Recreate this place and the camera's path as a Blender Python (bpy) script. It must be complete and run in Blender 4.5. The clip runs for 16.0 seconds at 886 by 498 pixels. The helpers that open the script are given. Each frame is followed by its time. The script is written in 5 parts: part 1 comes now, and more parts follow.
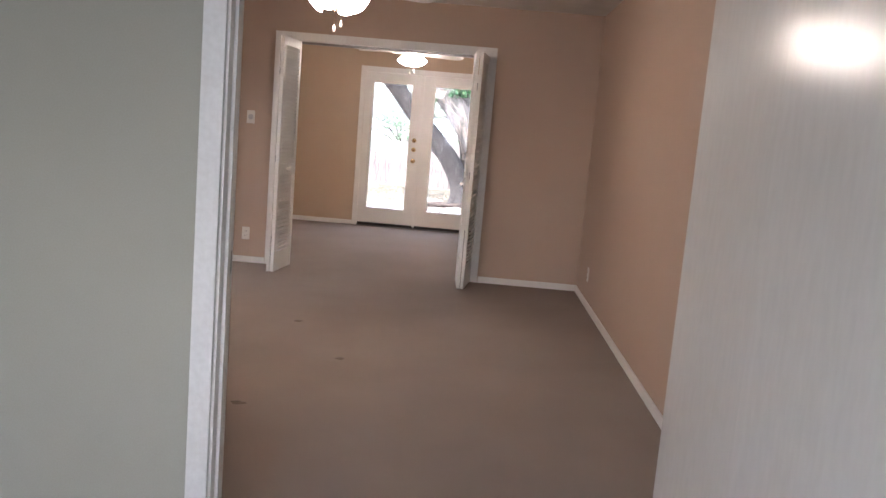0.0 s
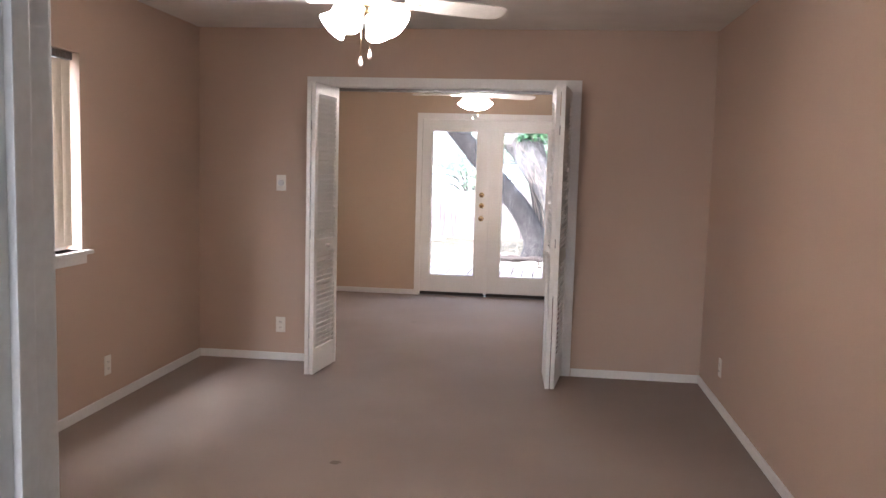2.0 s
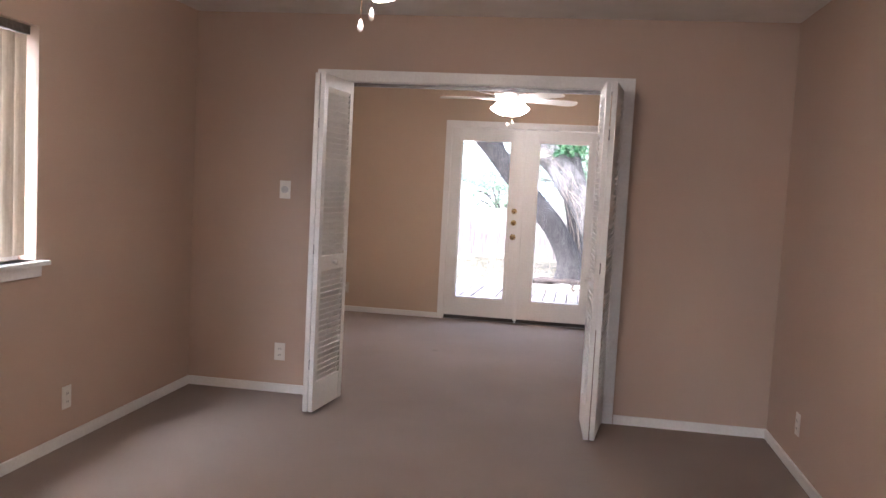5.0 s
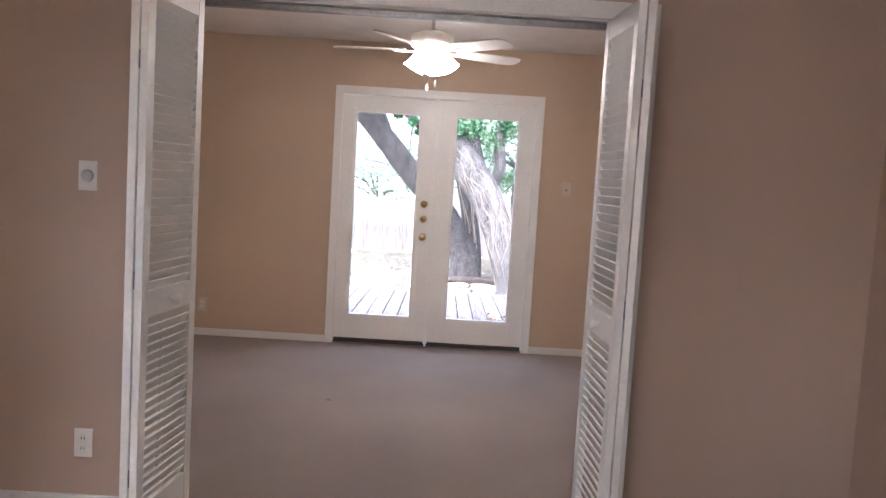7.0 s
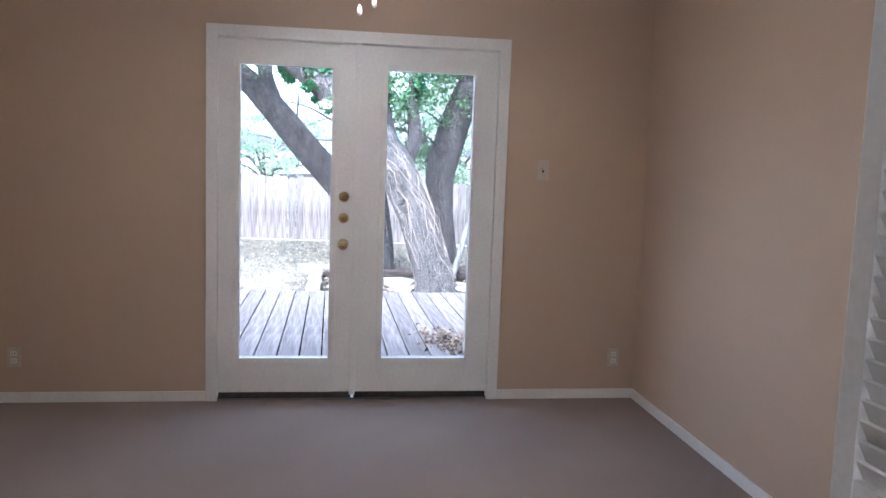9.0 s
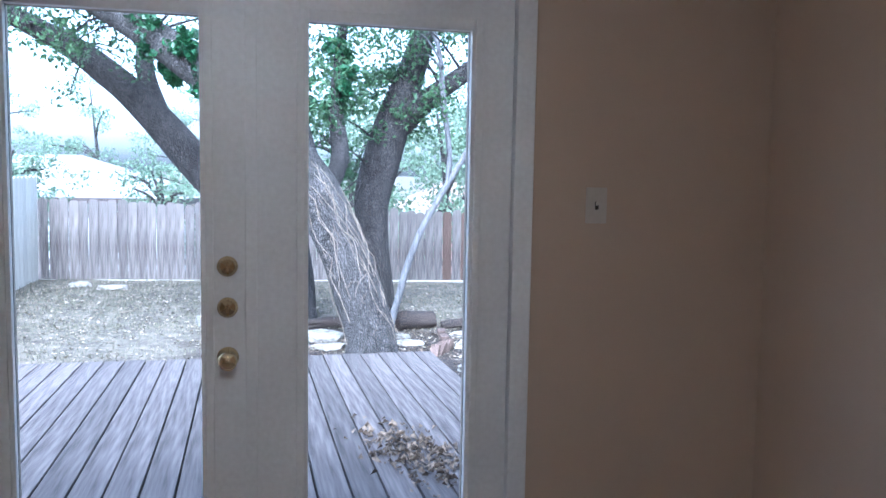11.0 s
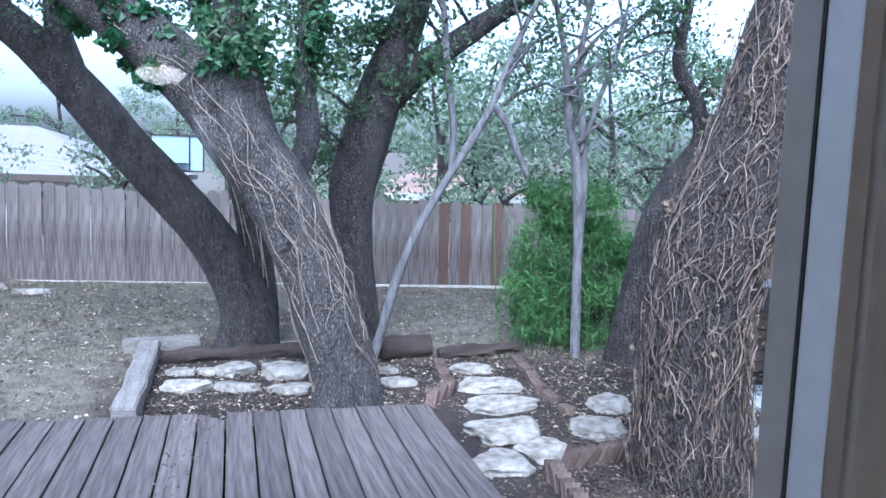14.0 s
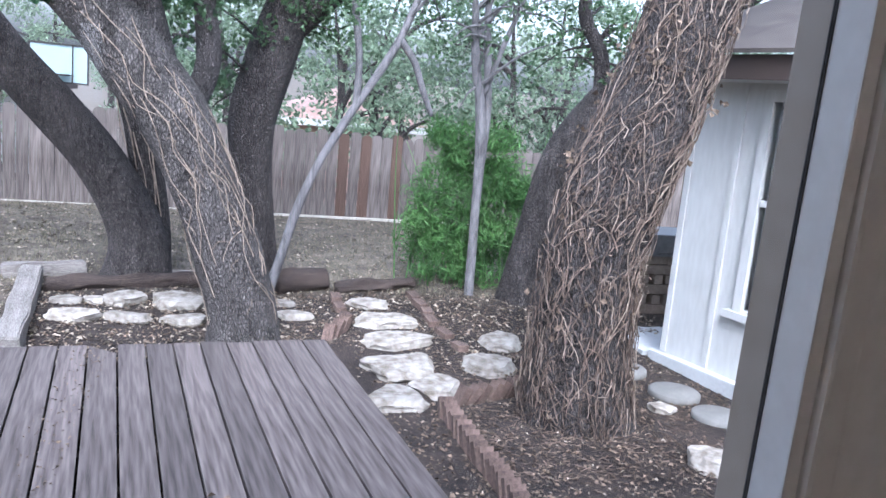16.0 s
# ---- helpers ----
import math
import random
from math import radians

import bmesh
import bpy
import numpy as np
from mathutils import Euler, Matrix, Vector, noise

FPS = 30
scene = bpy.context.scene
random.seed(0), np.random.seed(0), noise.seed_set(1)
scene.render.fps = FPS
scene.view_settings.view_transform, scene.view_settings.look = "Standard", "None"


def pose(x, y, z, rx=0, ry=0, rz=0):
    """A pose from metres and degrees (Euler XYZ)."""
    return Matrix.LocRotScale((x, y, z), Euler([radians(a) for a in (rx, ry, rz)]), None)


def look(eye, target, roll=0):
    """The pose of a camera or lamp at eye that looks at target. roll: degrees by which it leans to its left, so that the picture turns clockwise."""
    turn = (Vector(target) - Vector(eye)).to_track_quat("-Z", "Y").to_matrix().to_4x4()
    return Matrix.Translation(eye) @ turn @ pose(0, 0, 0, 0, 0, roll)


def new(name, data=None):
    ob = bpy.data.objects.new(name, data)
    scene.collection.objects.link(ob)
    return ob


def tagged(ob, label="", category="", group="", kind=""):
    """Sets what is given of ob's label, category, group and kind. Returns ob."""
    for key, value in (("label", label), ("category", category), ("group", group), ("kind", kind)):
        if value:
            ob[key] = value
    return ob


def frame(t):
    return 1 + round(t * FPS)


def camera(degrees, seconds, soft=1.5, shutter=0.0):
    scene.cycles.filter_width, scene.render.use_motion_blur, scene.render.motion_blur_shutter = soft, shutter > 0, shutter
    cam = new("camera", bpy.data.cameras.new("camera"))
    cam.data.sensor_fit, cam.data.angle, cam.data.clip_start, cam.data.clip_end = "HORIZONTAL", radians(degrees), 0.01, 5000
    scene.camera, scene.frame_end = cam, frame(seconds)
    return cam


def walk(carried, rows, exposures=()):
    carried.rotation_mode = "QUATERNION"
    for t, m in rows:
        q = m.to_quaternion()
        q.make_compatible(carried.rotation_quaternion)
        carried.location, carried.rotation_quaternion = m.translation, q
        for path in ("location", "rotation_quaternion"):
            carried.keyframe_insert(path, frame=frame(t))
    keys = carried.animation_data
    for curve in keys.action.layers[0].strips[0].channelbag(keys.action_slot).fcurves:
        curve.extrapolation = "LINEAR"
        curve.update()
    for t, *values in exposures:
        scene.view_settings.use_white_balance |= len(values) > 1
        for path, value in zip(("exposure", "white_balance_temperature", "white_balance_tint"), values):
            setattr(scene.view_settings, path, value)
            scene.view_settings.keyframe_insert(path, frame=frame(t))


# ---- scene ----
cam = camera(57.0, 16.0)
PATH = [
    (0, (0.528, -0.49, 1.378), (0.476, 1.488, 1.087), 4.8),
    (0.5, (0.54, -0.07, 1.415), (0.519, 1.912, 1.147), 3.3),
    (1, (0.509, 0.562, 1.447), (0.364, 2.543, 1.212), 2.6),
    (1.2, (0.474, 0.748, 1.468), (0.298, 2.727, 1.243), 2.3),
    (1.5, (0.423, 0.925, 1.48), (0.22, 2.903, 1.266), 2.1),
    (2, (0.405, 1.048, 1.475), (0.174, 3.025, 1.28), 1.6),
    (2.5, (0.424, 1.137, 1.477), (0.158, 3.111, 1.294), 1.6),
    (3, (0.462, 1.224, 1.482), (0.158, 3.193, 1.307), 1.9),
    (5.5, (0.258, 2.25, 1.413), (-0.034, 4.223, 1.26), 3.5),
    (6.3, (0.058, 3.091, 1.417), (-0.1, 5.079, 1.265), 4.0),
    (7, (-0.133, 3.753, 1.412), (-0.119, 5.745, 1.239), 3.4),
    (7.5, (-0.257, 4.252, 1.482), (-0.136, 6.237, 1.265), 3.1),
    (8, (-0.362, 4.703, 1.442), (-0.152, 6.679, 1.212), 2.7),
    (10.3, (-0.351, 7.311, 1.447), (0.034, 9.263, 1.236), 1.6),
    (10.8, (-0.287, 7.832, 1.448), (0.178, 9.769, 1.263), 1.3),
    (11, (-0.222, 8.0, 1.465), (0.257, 9.933, 1.285), 1.0),
    (11.5, (-0.148, 8.479, 1.461), (0.372, 10.403, 1.294), 0.8),
    (12, (-0.038, 8.961, 1.463), (0.492, 10.883, 1.307), 0.9),
    (12.5, (0.052, 9.428, 1.492), (0.572, 11.353, 1.333), 0.6),
    (13, (0.051, 9.755, 1.558), (0.569, 11.679, 1.381), 0.9),
    (13.5, (0.087, 9.972, 1.577), (0.599, 11.895, 1.375), 1.5),
    (14, (0.170, 10.115, 1.548), (0.681, 12.034, 1.314), 2.0),
    (14.5, (0.205, 10.168, 1.535), (0.752, 12.072, 1.261), 2.9),
    (15, (0.225, 10.188, 1.575), (0.825, 12.066, 1.243), 3.8),
    (15.5, (0.126, 10.151, 1.633), (0.821, 11.988, 1.257), 5.0),
    (16, (0.087, 10.118, 1.642), (0.851, 11.924, 1.248), 5.7),
]
EXPOSURE = [(0.0, 3.9, 5800, 17), (1.0, 3.98, 5600, 16), (5.5, 3.9, 5500, 18), (7.0, 3.85, 5400, 17), (8.0, 3.7, 5250, 15), (10.3, 3.0, 4600, 9), (11.5, 2.6, 4550, 9), (12.5, 2.35, 4500, 10), (13.5, 1.95, 4650, 11), (14.5, 1.62, 4800, 14), (15.5, 1.88, 5100, 15), (16.0, 1.9, 5250, 16)]
walk(cam, [(t, look(eye, target, roll)) for t, eye, target, roll in PATH], EXPOSURE)

# ---- world, sun, large lights ----
world = bpy.data.worlds.new("world")
scene.world = world
world.use_nodes = True
wn = world.node_tree.nodes
sky = wn.new("ShaderNodeTexSky")
sky.sky_type = "NISHITA"
sky.sun_disc = False
sky.sun_elevation = radians(48)
sky.sun_rotation = radians(200)
sky.air_density, sky.dust_density, sky.ozone_density = 1.0, 4.0, 1.0
wn["Background"].inputs["Strength"].default_value = 0.15
pale = wn.new("ShaderNodeHueSaturation")
pale.inputs["Saturation"].default_value = 0.45
world.node_tree.links.new(sky.outputs[0], pale.inputs["Color"])
world.node_tree.links.new(pale.outputs[0], wn["Background"].inputs["Color"])

sun = new("sun", bpy.data.lights.new("sun", "SUN"))
sun.data.energy, sun.data.angle, sun.data.color = 0.9, radians(25), (1.0, 0.97, 0.92)
sun.matrix_world = look((0, 0, 30), (math.sin(radians(200)) * -20, math.cos(radians(200)) * -20, 8))


def window_light(name, x, y, z, tx, ty, w, h, energy, color):
    ob = new(name, bpy.data.lights.new(name, "AREA"))
    ob.data.shape, ob.data.size, ob.data.size_y = "RECTANGLE", w, h
    ob.data.energy, ob.data.color = energy, color
    ob.matrix_world = look((x, y, z), (tx, ty, z))
    return ob


window_light("daylight_hall_window", -0.55, -2.14, 1.45, -0.55, 0, 1.1, 1.1, 1.8, (0.78, 0.90, 1.0))
window_light("daylight_side_window", -2.243, 4.42, 1.51, 0, 4.42, 1.7, 1.0, 0.5, (0.85, 0.92, 1.0))


SHADE_GLOW = 5.4


# ---- materials ----
def surf(name, a, b, scale=8.0, rough=0.6, bump=0.2, fine=80.0, metal=0.0, stretch=(1, 1, 1), vary=0.0, dist=0.004, coat=0.0, island=0.0, trans=0.0):
    """Two colours mixed by broad and fine noise, with fine relief; stretch scales the texture space."""
    m = bpy.data.materials.new(name)
    m.use_nodes = True
    n, l = m.node_tree.nodes, m.node_tree.links
    p = n["Principled BSDF"]
    tc, mp = n.new("ShaderNodeTexCoord"), n.new("ShaderNodeMapping")
    mp.inputs["Scale"].default_value = stretch
    l.new(tc.outputs["Object"], mp.inputs["Vector"])
    big, small = n.new("ShaderNodeTexNoise"), n.new("ShaderNodeTexNoise")
    big.inputs["Scale"].default_value, big.inputs["Detail"].default_value = scale, 4
    small.inputs["Scale"].default_value, small.inputs["Detail"].default_value = fine, 3
    for t in (big, small):
        l.new(mp.outputs[0], t.inputs["Vector"])
    add = n.new("ShaderNodeMath")
    add.operation = "MULTIPLY_ADD"
    add.inputs[1].default_value = 0.55
    l.new(small.outputs["Fac"], add.inputs[0])
    half = n.new("ShaderNodeMath")
    half.operation = "MULTIPLY"
    half.inputs[1].default_value = 0.45
    l.new(big.outputs["Fac"], half.inputs[0])
    l.new(half.outputs[0], add.inputs[2])
    ramp = n.new("ShaderNodeValToRGB")
    ramp.color_ramp.elements[0].position, ramp.color_ramp.elements[1].position = 0.36, 0.64
    ramp.color_ramp.elements[0].color, ramp.color_ramp.elements[1].color = (*a, 1), (*b, 1)
    l.new(add.outputs[0], ramp.inputs["Fac"])
    col = ramp.outputs["Color"]
    if vary or island:
        if island:
            src = n.new("ShaderNodeNewGeometry").outputs["Random Per Island"]
        else:
            src = n.new("ShaderNodeObjectInfo").outputs["Random"]
        rng = n.new("ShaderNodeMapRange")
        v = vary or island
        rng.inputs["To Min"].default_value, rng.inputs["To Max"].default_value = 1 - v, 1 + v
        l.new(src, rng.inputs["Value"])
        hsv = n.new("ShaderNodeHueSaturation")
        l.new(rng.outputs[0], hsv.inputs["Value"])
        l.new(col, hsv.inputs["Color"])
        col = hsv.outputs["Color"]
    l.new(col, p.inputs["Base Color"])
    p.inputs["Roughness"].default_value, p.inputs["Metallic"].default_value = rough, metal
    p.inputs["Coat Weight"].default_value = coat
    if bump:
        bp = n.new("ShaderNodeBump")
        bp.inputs["Strength"].default_value, bp.inputs["Distance"].default_value = bump, dist
        l.new(add.outputs[0], bp.inputs["Height"])
        l.new(bp.outputs[0], p.inputs["Normal"])
    if trans:
        tr, mx = n.new("ShaderNodeBsdfTranslucent"), n.new("ShaderNodeMixShader")
        l.new(col, tr.inputs["Color"])
        mx.inputs[0].default_value = trans
        l.new(p.outputs[0], mx.inputs[1])
        l.new(tr.outputs[0], mx.inputs[2])
        l.new(mx.outputs[0], n["Material Output"].inputs["Surface"])
    return m


def glowing(name, color, strength):
    m = bpy.data.materials.new(name)
    m.use_nodes = True
    p = m.node_tree.nodes["Principled BSDF"]
    p.inputs["Base Color"].default_value = (0.9, 0.88, 0.84, 1)
    p.inputs["Emission Color"].default_value, p.inputs["Emission Strength"].default_value = (*color, 1), strength
    return m


def pane_material():
    m = bpy.data.materials.new("window_glass")
    m.use_nodes = True
    n, l = m.node_tree.nodes, m.node_tree.links
    fres, clear, gloss, mx = (n.new("ShaderNode" + k) for k in ("Fresnel", "BsdfTransparent", "BsdfGlossy", "MixShader"))
    fres.inputs["IOR"].default_value = 1.5
    clear.inputs["Color"].default_value = (0.94, 0.96, 0.96, 1)
    gloss.inputs["Roughness"].default_value = 0.01
    l.new(fres.outputs[0], mx.inputs[0])
    l.new(clear.outputs[0], mx.inputs[1])
    l.new(gloss.outputs[0], mx.inputs[2])
    l.new(mx.outputs[0], n["Material Output"].inputs["Surface"])
    return m


def ground_material():
    """Dark mulch in the bed by the deck, dry thin grass beyond it."""
    m = surf("garden_ground", (0.010, 0.007, 0.006), (0.052, 0.037, 0.029), scale=3, fine=38, rough=0.95, bump=0.9, dist=0.02)
    n, l = m.node_tree.nodes, m.node_tree.links
    tc, sep = n.new("ShaderNodeTexCoord"), n.new("ShaderNodeSeparateXYZ")
    l.new(tc.outputs["Object"], sep.inputs[0])
    wob = n.new("ShaderNodeTexNoise")
    wob.inputs["Scale"].default_value, wob.inputs["Detail"].default_value = 1.6, 5
    l.new(tc.outputs["Object"], wob.inputs["Vector"])
    edge = n.new("ShaderNodeMath")
    edge.operation = "MULTIPLY_ADD"
    edge.inputs[1].default_value = 2.2
    l.new(wob.outputs["Fac"], edge.inputs[0])
    l.new(sep.outputs["Y"], edge.inputs[2])
    lawn = n.new("ShaderNodeMapRange")
    lawn.inputs["From Min"].default_value, lawn.inputs["From Max"].default_value = 18.3, 19.4
    l.new(edge.outputs[0], lawn.inputs["Value"])
    left = n.new("ShaderNodeMapRange")
    left.inputs["From Min"].default_value, left.inputs["From Max"].default_value = -1.2, -1.7
    l.new(sep.outputs["X"], left.inputs["Value"])
    either = n.new("ShaderNodeMath")
    either.operation = "MAXIMUM"
    l.new(lawn.outputs[0], either.inputs[0])
    l.new(left.outputs[0], either.inputs[1])
    grass = n.new("ShaderNodeValToRGB")
    grass.color_ramp.elements[0].color, grass.color_ramp.elements[1].color = (0.040, 0.032, 0.022, 1), (0.255, 0.215, 0.165, 1)
    grass.color_ramp.elements[0].position, grass.color_ramp.elements[1].position = 0.35, 0.68
    speck = n.new("ShaderNodeTexNoise")
    speck.inputs["Scale"].default_value, speck.inputs["Detail"].default_value, speck.inputs["Roughness"].default_value = 5.0, 9, 0.78
    l.new(tc.outputs["Object"], speck.inputs["Vector"])
    l.new(speck.outputs["Fac"], grass.inputs["Fac"])
    mix = n.new("ShaderNodeMix")
    mix.data_type = "RGBA"
    l.new(either.outputs[0], mix.inputs["Factor"])
    p = n["Principled BSDF"]
    l.new(p.inputs["Base Color"].links[0].from_socket, mix.inputs["A"])
    l.new(grass.outputs["Color"], mix.inputs["B"])
    l.new(mix.outputs["Result"], p.inputs["Base Color"])
    return m


WALL = surf("tan_wall_paint", (0.455, 0.332, 0.245), (0.485, 0.355, 0.265), scale=1.4, fine=240, rough=0.62, bump=0.10, dist=0.002)
# back room's tan, slightly paler than the front room's
WALLB = surf("back_room_tan_wall", (0.48, 0.36, 0.25), (0.51, 0.385, 0.27), scale=1.4, fine=240, rough=0.62, bump=0.10, dist=0.002)
HALLW = surf("grey_green_hall_paint", (0.37, 0.36, 0.29), (0.40, 0.39, 0.32), scale=2, fine=200, rough=0.6, bump=0.1, dist=0.002)
CEIL = surf("textured_white_ceiling", (0.66, 0.62, 0.56), (0.76, 0.72, 0.66), scale=5, fine=130, rough=0.9, bump=0.6, dist=0.006)
SEAL = surf("grey_glazing_putty", (0.06, 0.056, 0.054), (0.10, 0.095, 0.09), scale=20, rough=0.8, bump=0.1)
OUTTRIM = surf("tan_outside_paint", (0.24, 0.19, 0.14), (0.30, 0.245, 0.19), scale=4, fine=60, rough=0.5, bump=0.06, dist=0.002)
TRIM = surf("white_trim_paint", (0.70, 0.68, 0.64), (0.78, 0.765, 0.73), scale=3, fine=60, rough=0.38, bump=0.05, dist=0.002)
GLOSS = surf("glossy_white_door_paint", (0.70, 0.69, 0.66), (0.75, 0.74, 0.71), scale=1.5, fine=40, rough=0.24, bump=0.08, dist=0.003, stretch=(1, 1, 0.2))
LOUVER = surf("ivory_louver_paint", (0.72, 0.70, 0.65), (0.79, 0.77, 0.73), scale=4, fine=60, rough=0.42, bump=0.05, dist=0.002)
CARPET = surf("taupe_carpet", (0.235, 0.183, 0.148), (0.305, 0.242, 0.20), scale=1.1, fine=330, rough=0.98, bump=0.9, dist=0.008)
DARK = surf("dark_rubber_sweep", (0.02, 0.018, 0.016), (0.04, 0.035, 0.03), scale=20, rough=0.7, bump=0.1)
BRASS = surf("polished_brass", (0.72, 0.55, 0.30), (0.80, 0.63, 0.36), scale=20, fine=200, rough=0.2, bump=0.02, metal=1.0)
STEEL = surf("dull_steel", (0.20, 0.19, 0.18), (0.30, 0.29, 0.28), scale=30, rough=0.4, bump=0.05, metal=1.0)
# ivory plastic with the dim light by the french doors put into its colour
DIMPLATE = surf("dimmed_ivory_plastic", (0.50, 0.44, 0.36), (0.54, 0.48, 0.40), scale=10, rough=0.4, bump=0.02)
PLATE = surf("ivory_plastic", (0.70, 0.67, 0.60), (0.74, 0.71, 0.65), scale=10, rough=0.35, bump=0.02)
FANWHITE = surf("white_fan_enamel", (0.68, 0.64, 0.58), (0.75, 0.71, 0.65), scale=10, rough=0.35, bump=0.03)
SHADE = glowing("lit_frosted_glass", (1.0, 0.86, 0.70), SHADE_GLOW)
BLIND = surf("cream_vinyl_blind", (0.60, 0.52, 0.41), (0.66, 0.58, 0.47), scale=3, fine=60, rough=0.5, bump=0.05, trans=0.18, vary=0.06)
GLASS = pane_material()
DECKW = surf("weathered_deck_timber", (0.046, 0.036, 0.032), (0.165, 0.137, 0.126), scale=1.6, fine=6, rough=0.82, bump=0.5, dist=0.004, stretch=(7, 0.5, 4), vary=0.25)
FENCEW = surf("weathered_cedar", (0.082, 0.066, 0.056), (0.275, 0.235, 0.212), scale=1.2, fine=6, rough=0.9, bump=0.3, stretch=(8, 4, 0.5), vary=0.20)
FENCEB = surf("brown_cedar", (0.095, 0.058, 0.042), (0.165, 0.104, 0.076), scale=1.2, fine=6, rough=0.85, bump=0.3, stretch=(8, 4, 0.5), vary=0.15)
TIE = surf("grey_railroad_tie", (0.13, 0.115, 0.10), (0.34, 0.31, 0.28), scale=2, fine=20, rough=0.95, bump=1.0, dist=0.01, stretch=(1.2, 7, 7))
LOGM = surf("rotting_dark_log", (0.018, 0.013, 0.011), (0.085, 0.062, 0.050), scale=3, fine=24, rough=0.95, bump=1.0, dist=0.012, stretch=(1.2, 6, 6))
STONE = surf("pale_limestone", (0.165, 0.138, 0.105), (0.43, 0.395, 0.345), scale=4, fine=18, rough=0.92, bump=0.9, dist=0.016, vary=0.22)
ROUNDST = surf("grey_concrete_paver", (0.16, 0.155, 0.14), (0.26, 0.25, 0.23), scale=6, fine=60, rough=0.92, bump=0.4)
BRICK = surf("old_red_brick", (0.075, 0.050, 0.040), (0.19, 0.130, 0.102), scale=9, fine=45, rough=0.95, bump=0.7, dist=0.006, vary=0.30)
SLABM = surf("pale_concrete", (0.44, 0.45, 0.44), (0.56, 0.57, 0.56), scale=3, fine=60, rough=0.85, bump=0.2)
SHEDW = surf("white_board_siding", (0.50, 0.50, 0.47), (0.60, 0.60, 0.57), scale=2, fine=12, rough=0.75, bump=0.15, stretch=(2, 2, 0.5))
SHINGLE = surf("brown_shingle", (0.06, 0.05, 0.045), (0.13, 0.11, 0.095), scale=5, fine=40, rough=0.95, bump=0.6)
FASCIA = surf("dark_brown_fascia", (0.05, 0.036, 0.03), (0.085, 0.062, 0.052), scale=4, rough=0.6, bump=0.1)
ROOFP = surf("pale_grey_shingle", (0.22, 0.20, 0.20), (0.31, 0.29, 0.29), scale=3, fine=14, rough=0.95, bump=0.4, stretch=(1, 3, 3))
BRICKP = surf("pink_brick_far", (0.34, 0.21, 0.17), (0.46, 0.32, 0.27), scale=3, fine=12, rough=0.9, bump=0.3)
CREAM = surf("cream_fence_board", (0.50, 0.46, 0.38), (0.64, 0.60, 0.52), scale=1.2, fine=6, rough=0.85, bump=0.2, stretch=(5, 5, 0.5), vary=0.10)
VINE = surf("dry_vine_stem", (0.14, 0.105, 0.08), (0.34, 0.27, 0.205), scale=14, fine=60, rough=0.9, bump=0.2, island=0.5)
VINED = surf("dense_vine_stem", (0.050, 0.036, 0.029), (0.20, 0.145, 0.108), scale=6, fine=30, rough=0.95, bump=0.2, island=0.6)
GREYB = surf("smooth_grey_bark", (0.075, 0.070, 0.070), (0.215, 0.205, 0.205), scale=4, fine=14, rough=0.9, bump=0.5, stretch=(3, 3, 0.8))
LEAF = surf("oak_leaf", (0.042, 0.088, 0.042), (0.118, 0.195, 0.085), scale=2, fine=30, rough=0.5, bump=0, island=0.4, trans=0.4)
# distance haze is put into this paler leaf green
LEAFB = surf("hazed_far_leaf", (0.13, 0.19, 0.12), (0.29, 0.36, 0.235), scale=0.6, fine=8, rough=0.6, bump=0, island=0.4, trans=0.45)
IVY = surf("ivy_leaf", (0.012, 0.055, 0.022), (0.045, 0.13, 0.045), scale=4, fine=30, rough=0.4, bump=0, island=0.35, trans=0.2)
BAMBOO = surf("bamboo_leaf", (0.055, 0.145, 0.035), (0.16, 0.31, 0.095), scale=2, fine=20, rough=0.5, bump=0, island=0.45, trans=0.4)
PALELEAF = surf("bleached_leaf", (0.12, 0.095, 0.065), (0.42, 0.36, 0.28), scale=6, fine=30, rough=0.9, bump=0, island=0.7)
LITTER = surf("dead_leaf", (0.045, 0.030, 0.020), (0.25, 0.185, 0.13), scale=6, fine=30, rough=0.9, bump=0, island=0.6)
DRYGRASS = surf("dry_grass_blade", (0.10, 0.095, 0.060), (0.27, 0.24, 0.17), scale=2, fine=20, rough=0.9, bump=0, island=0.4)
GROUND = ground_material()


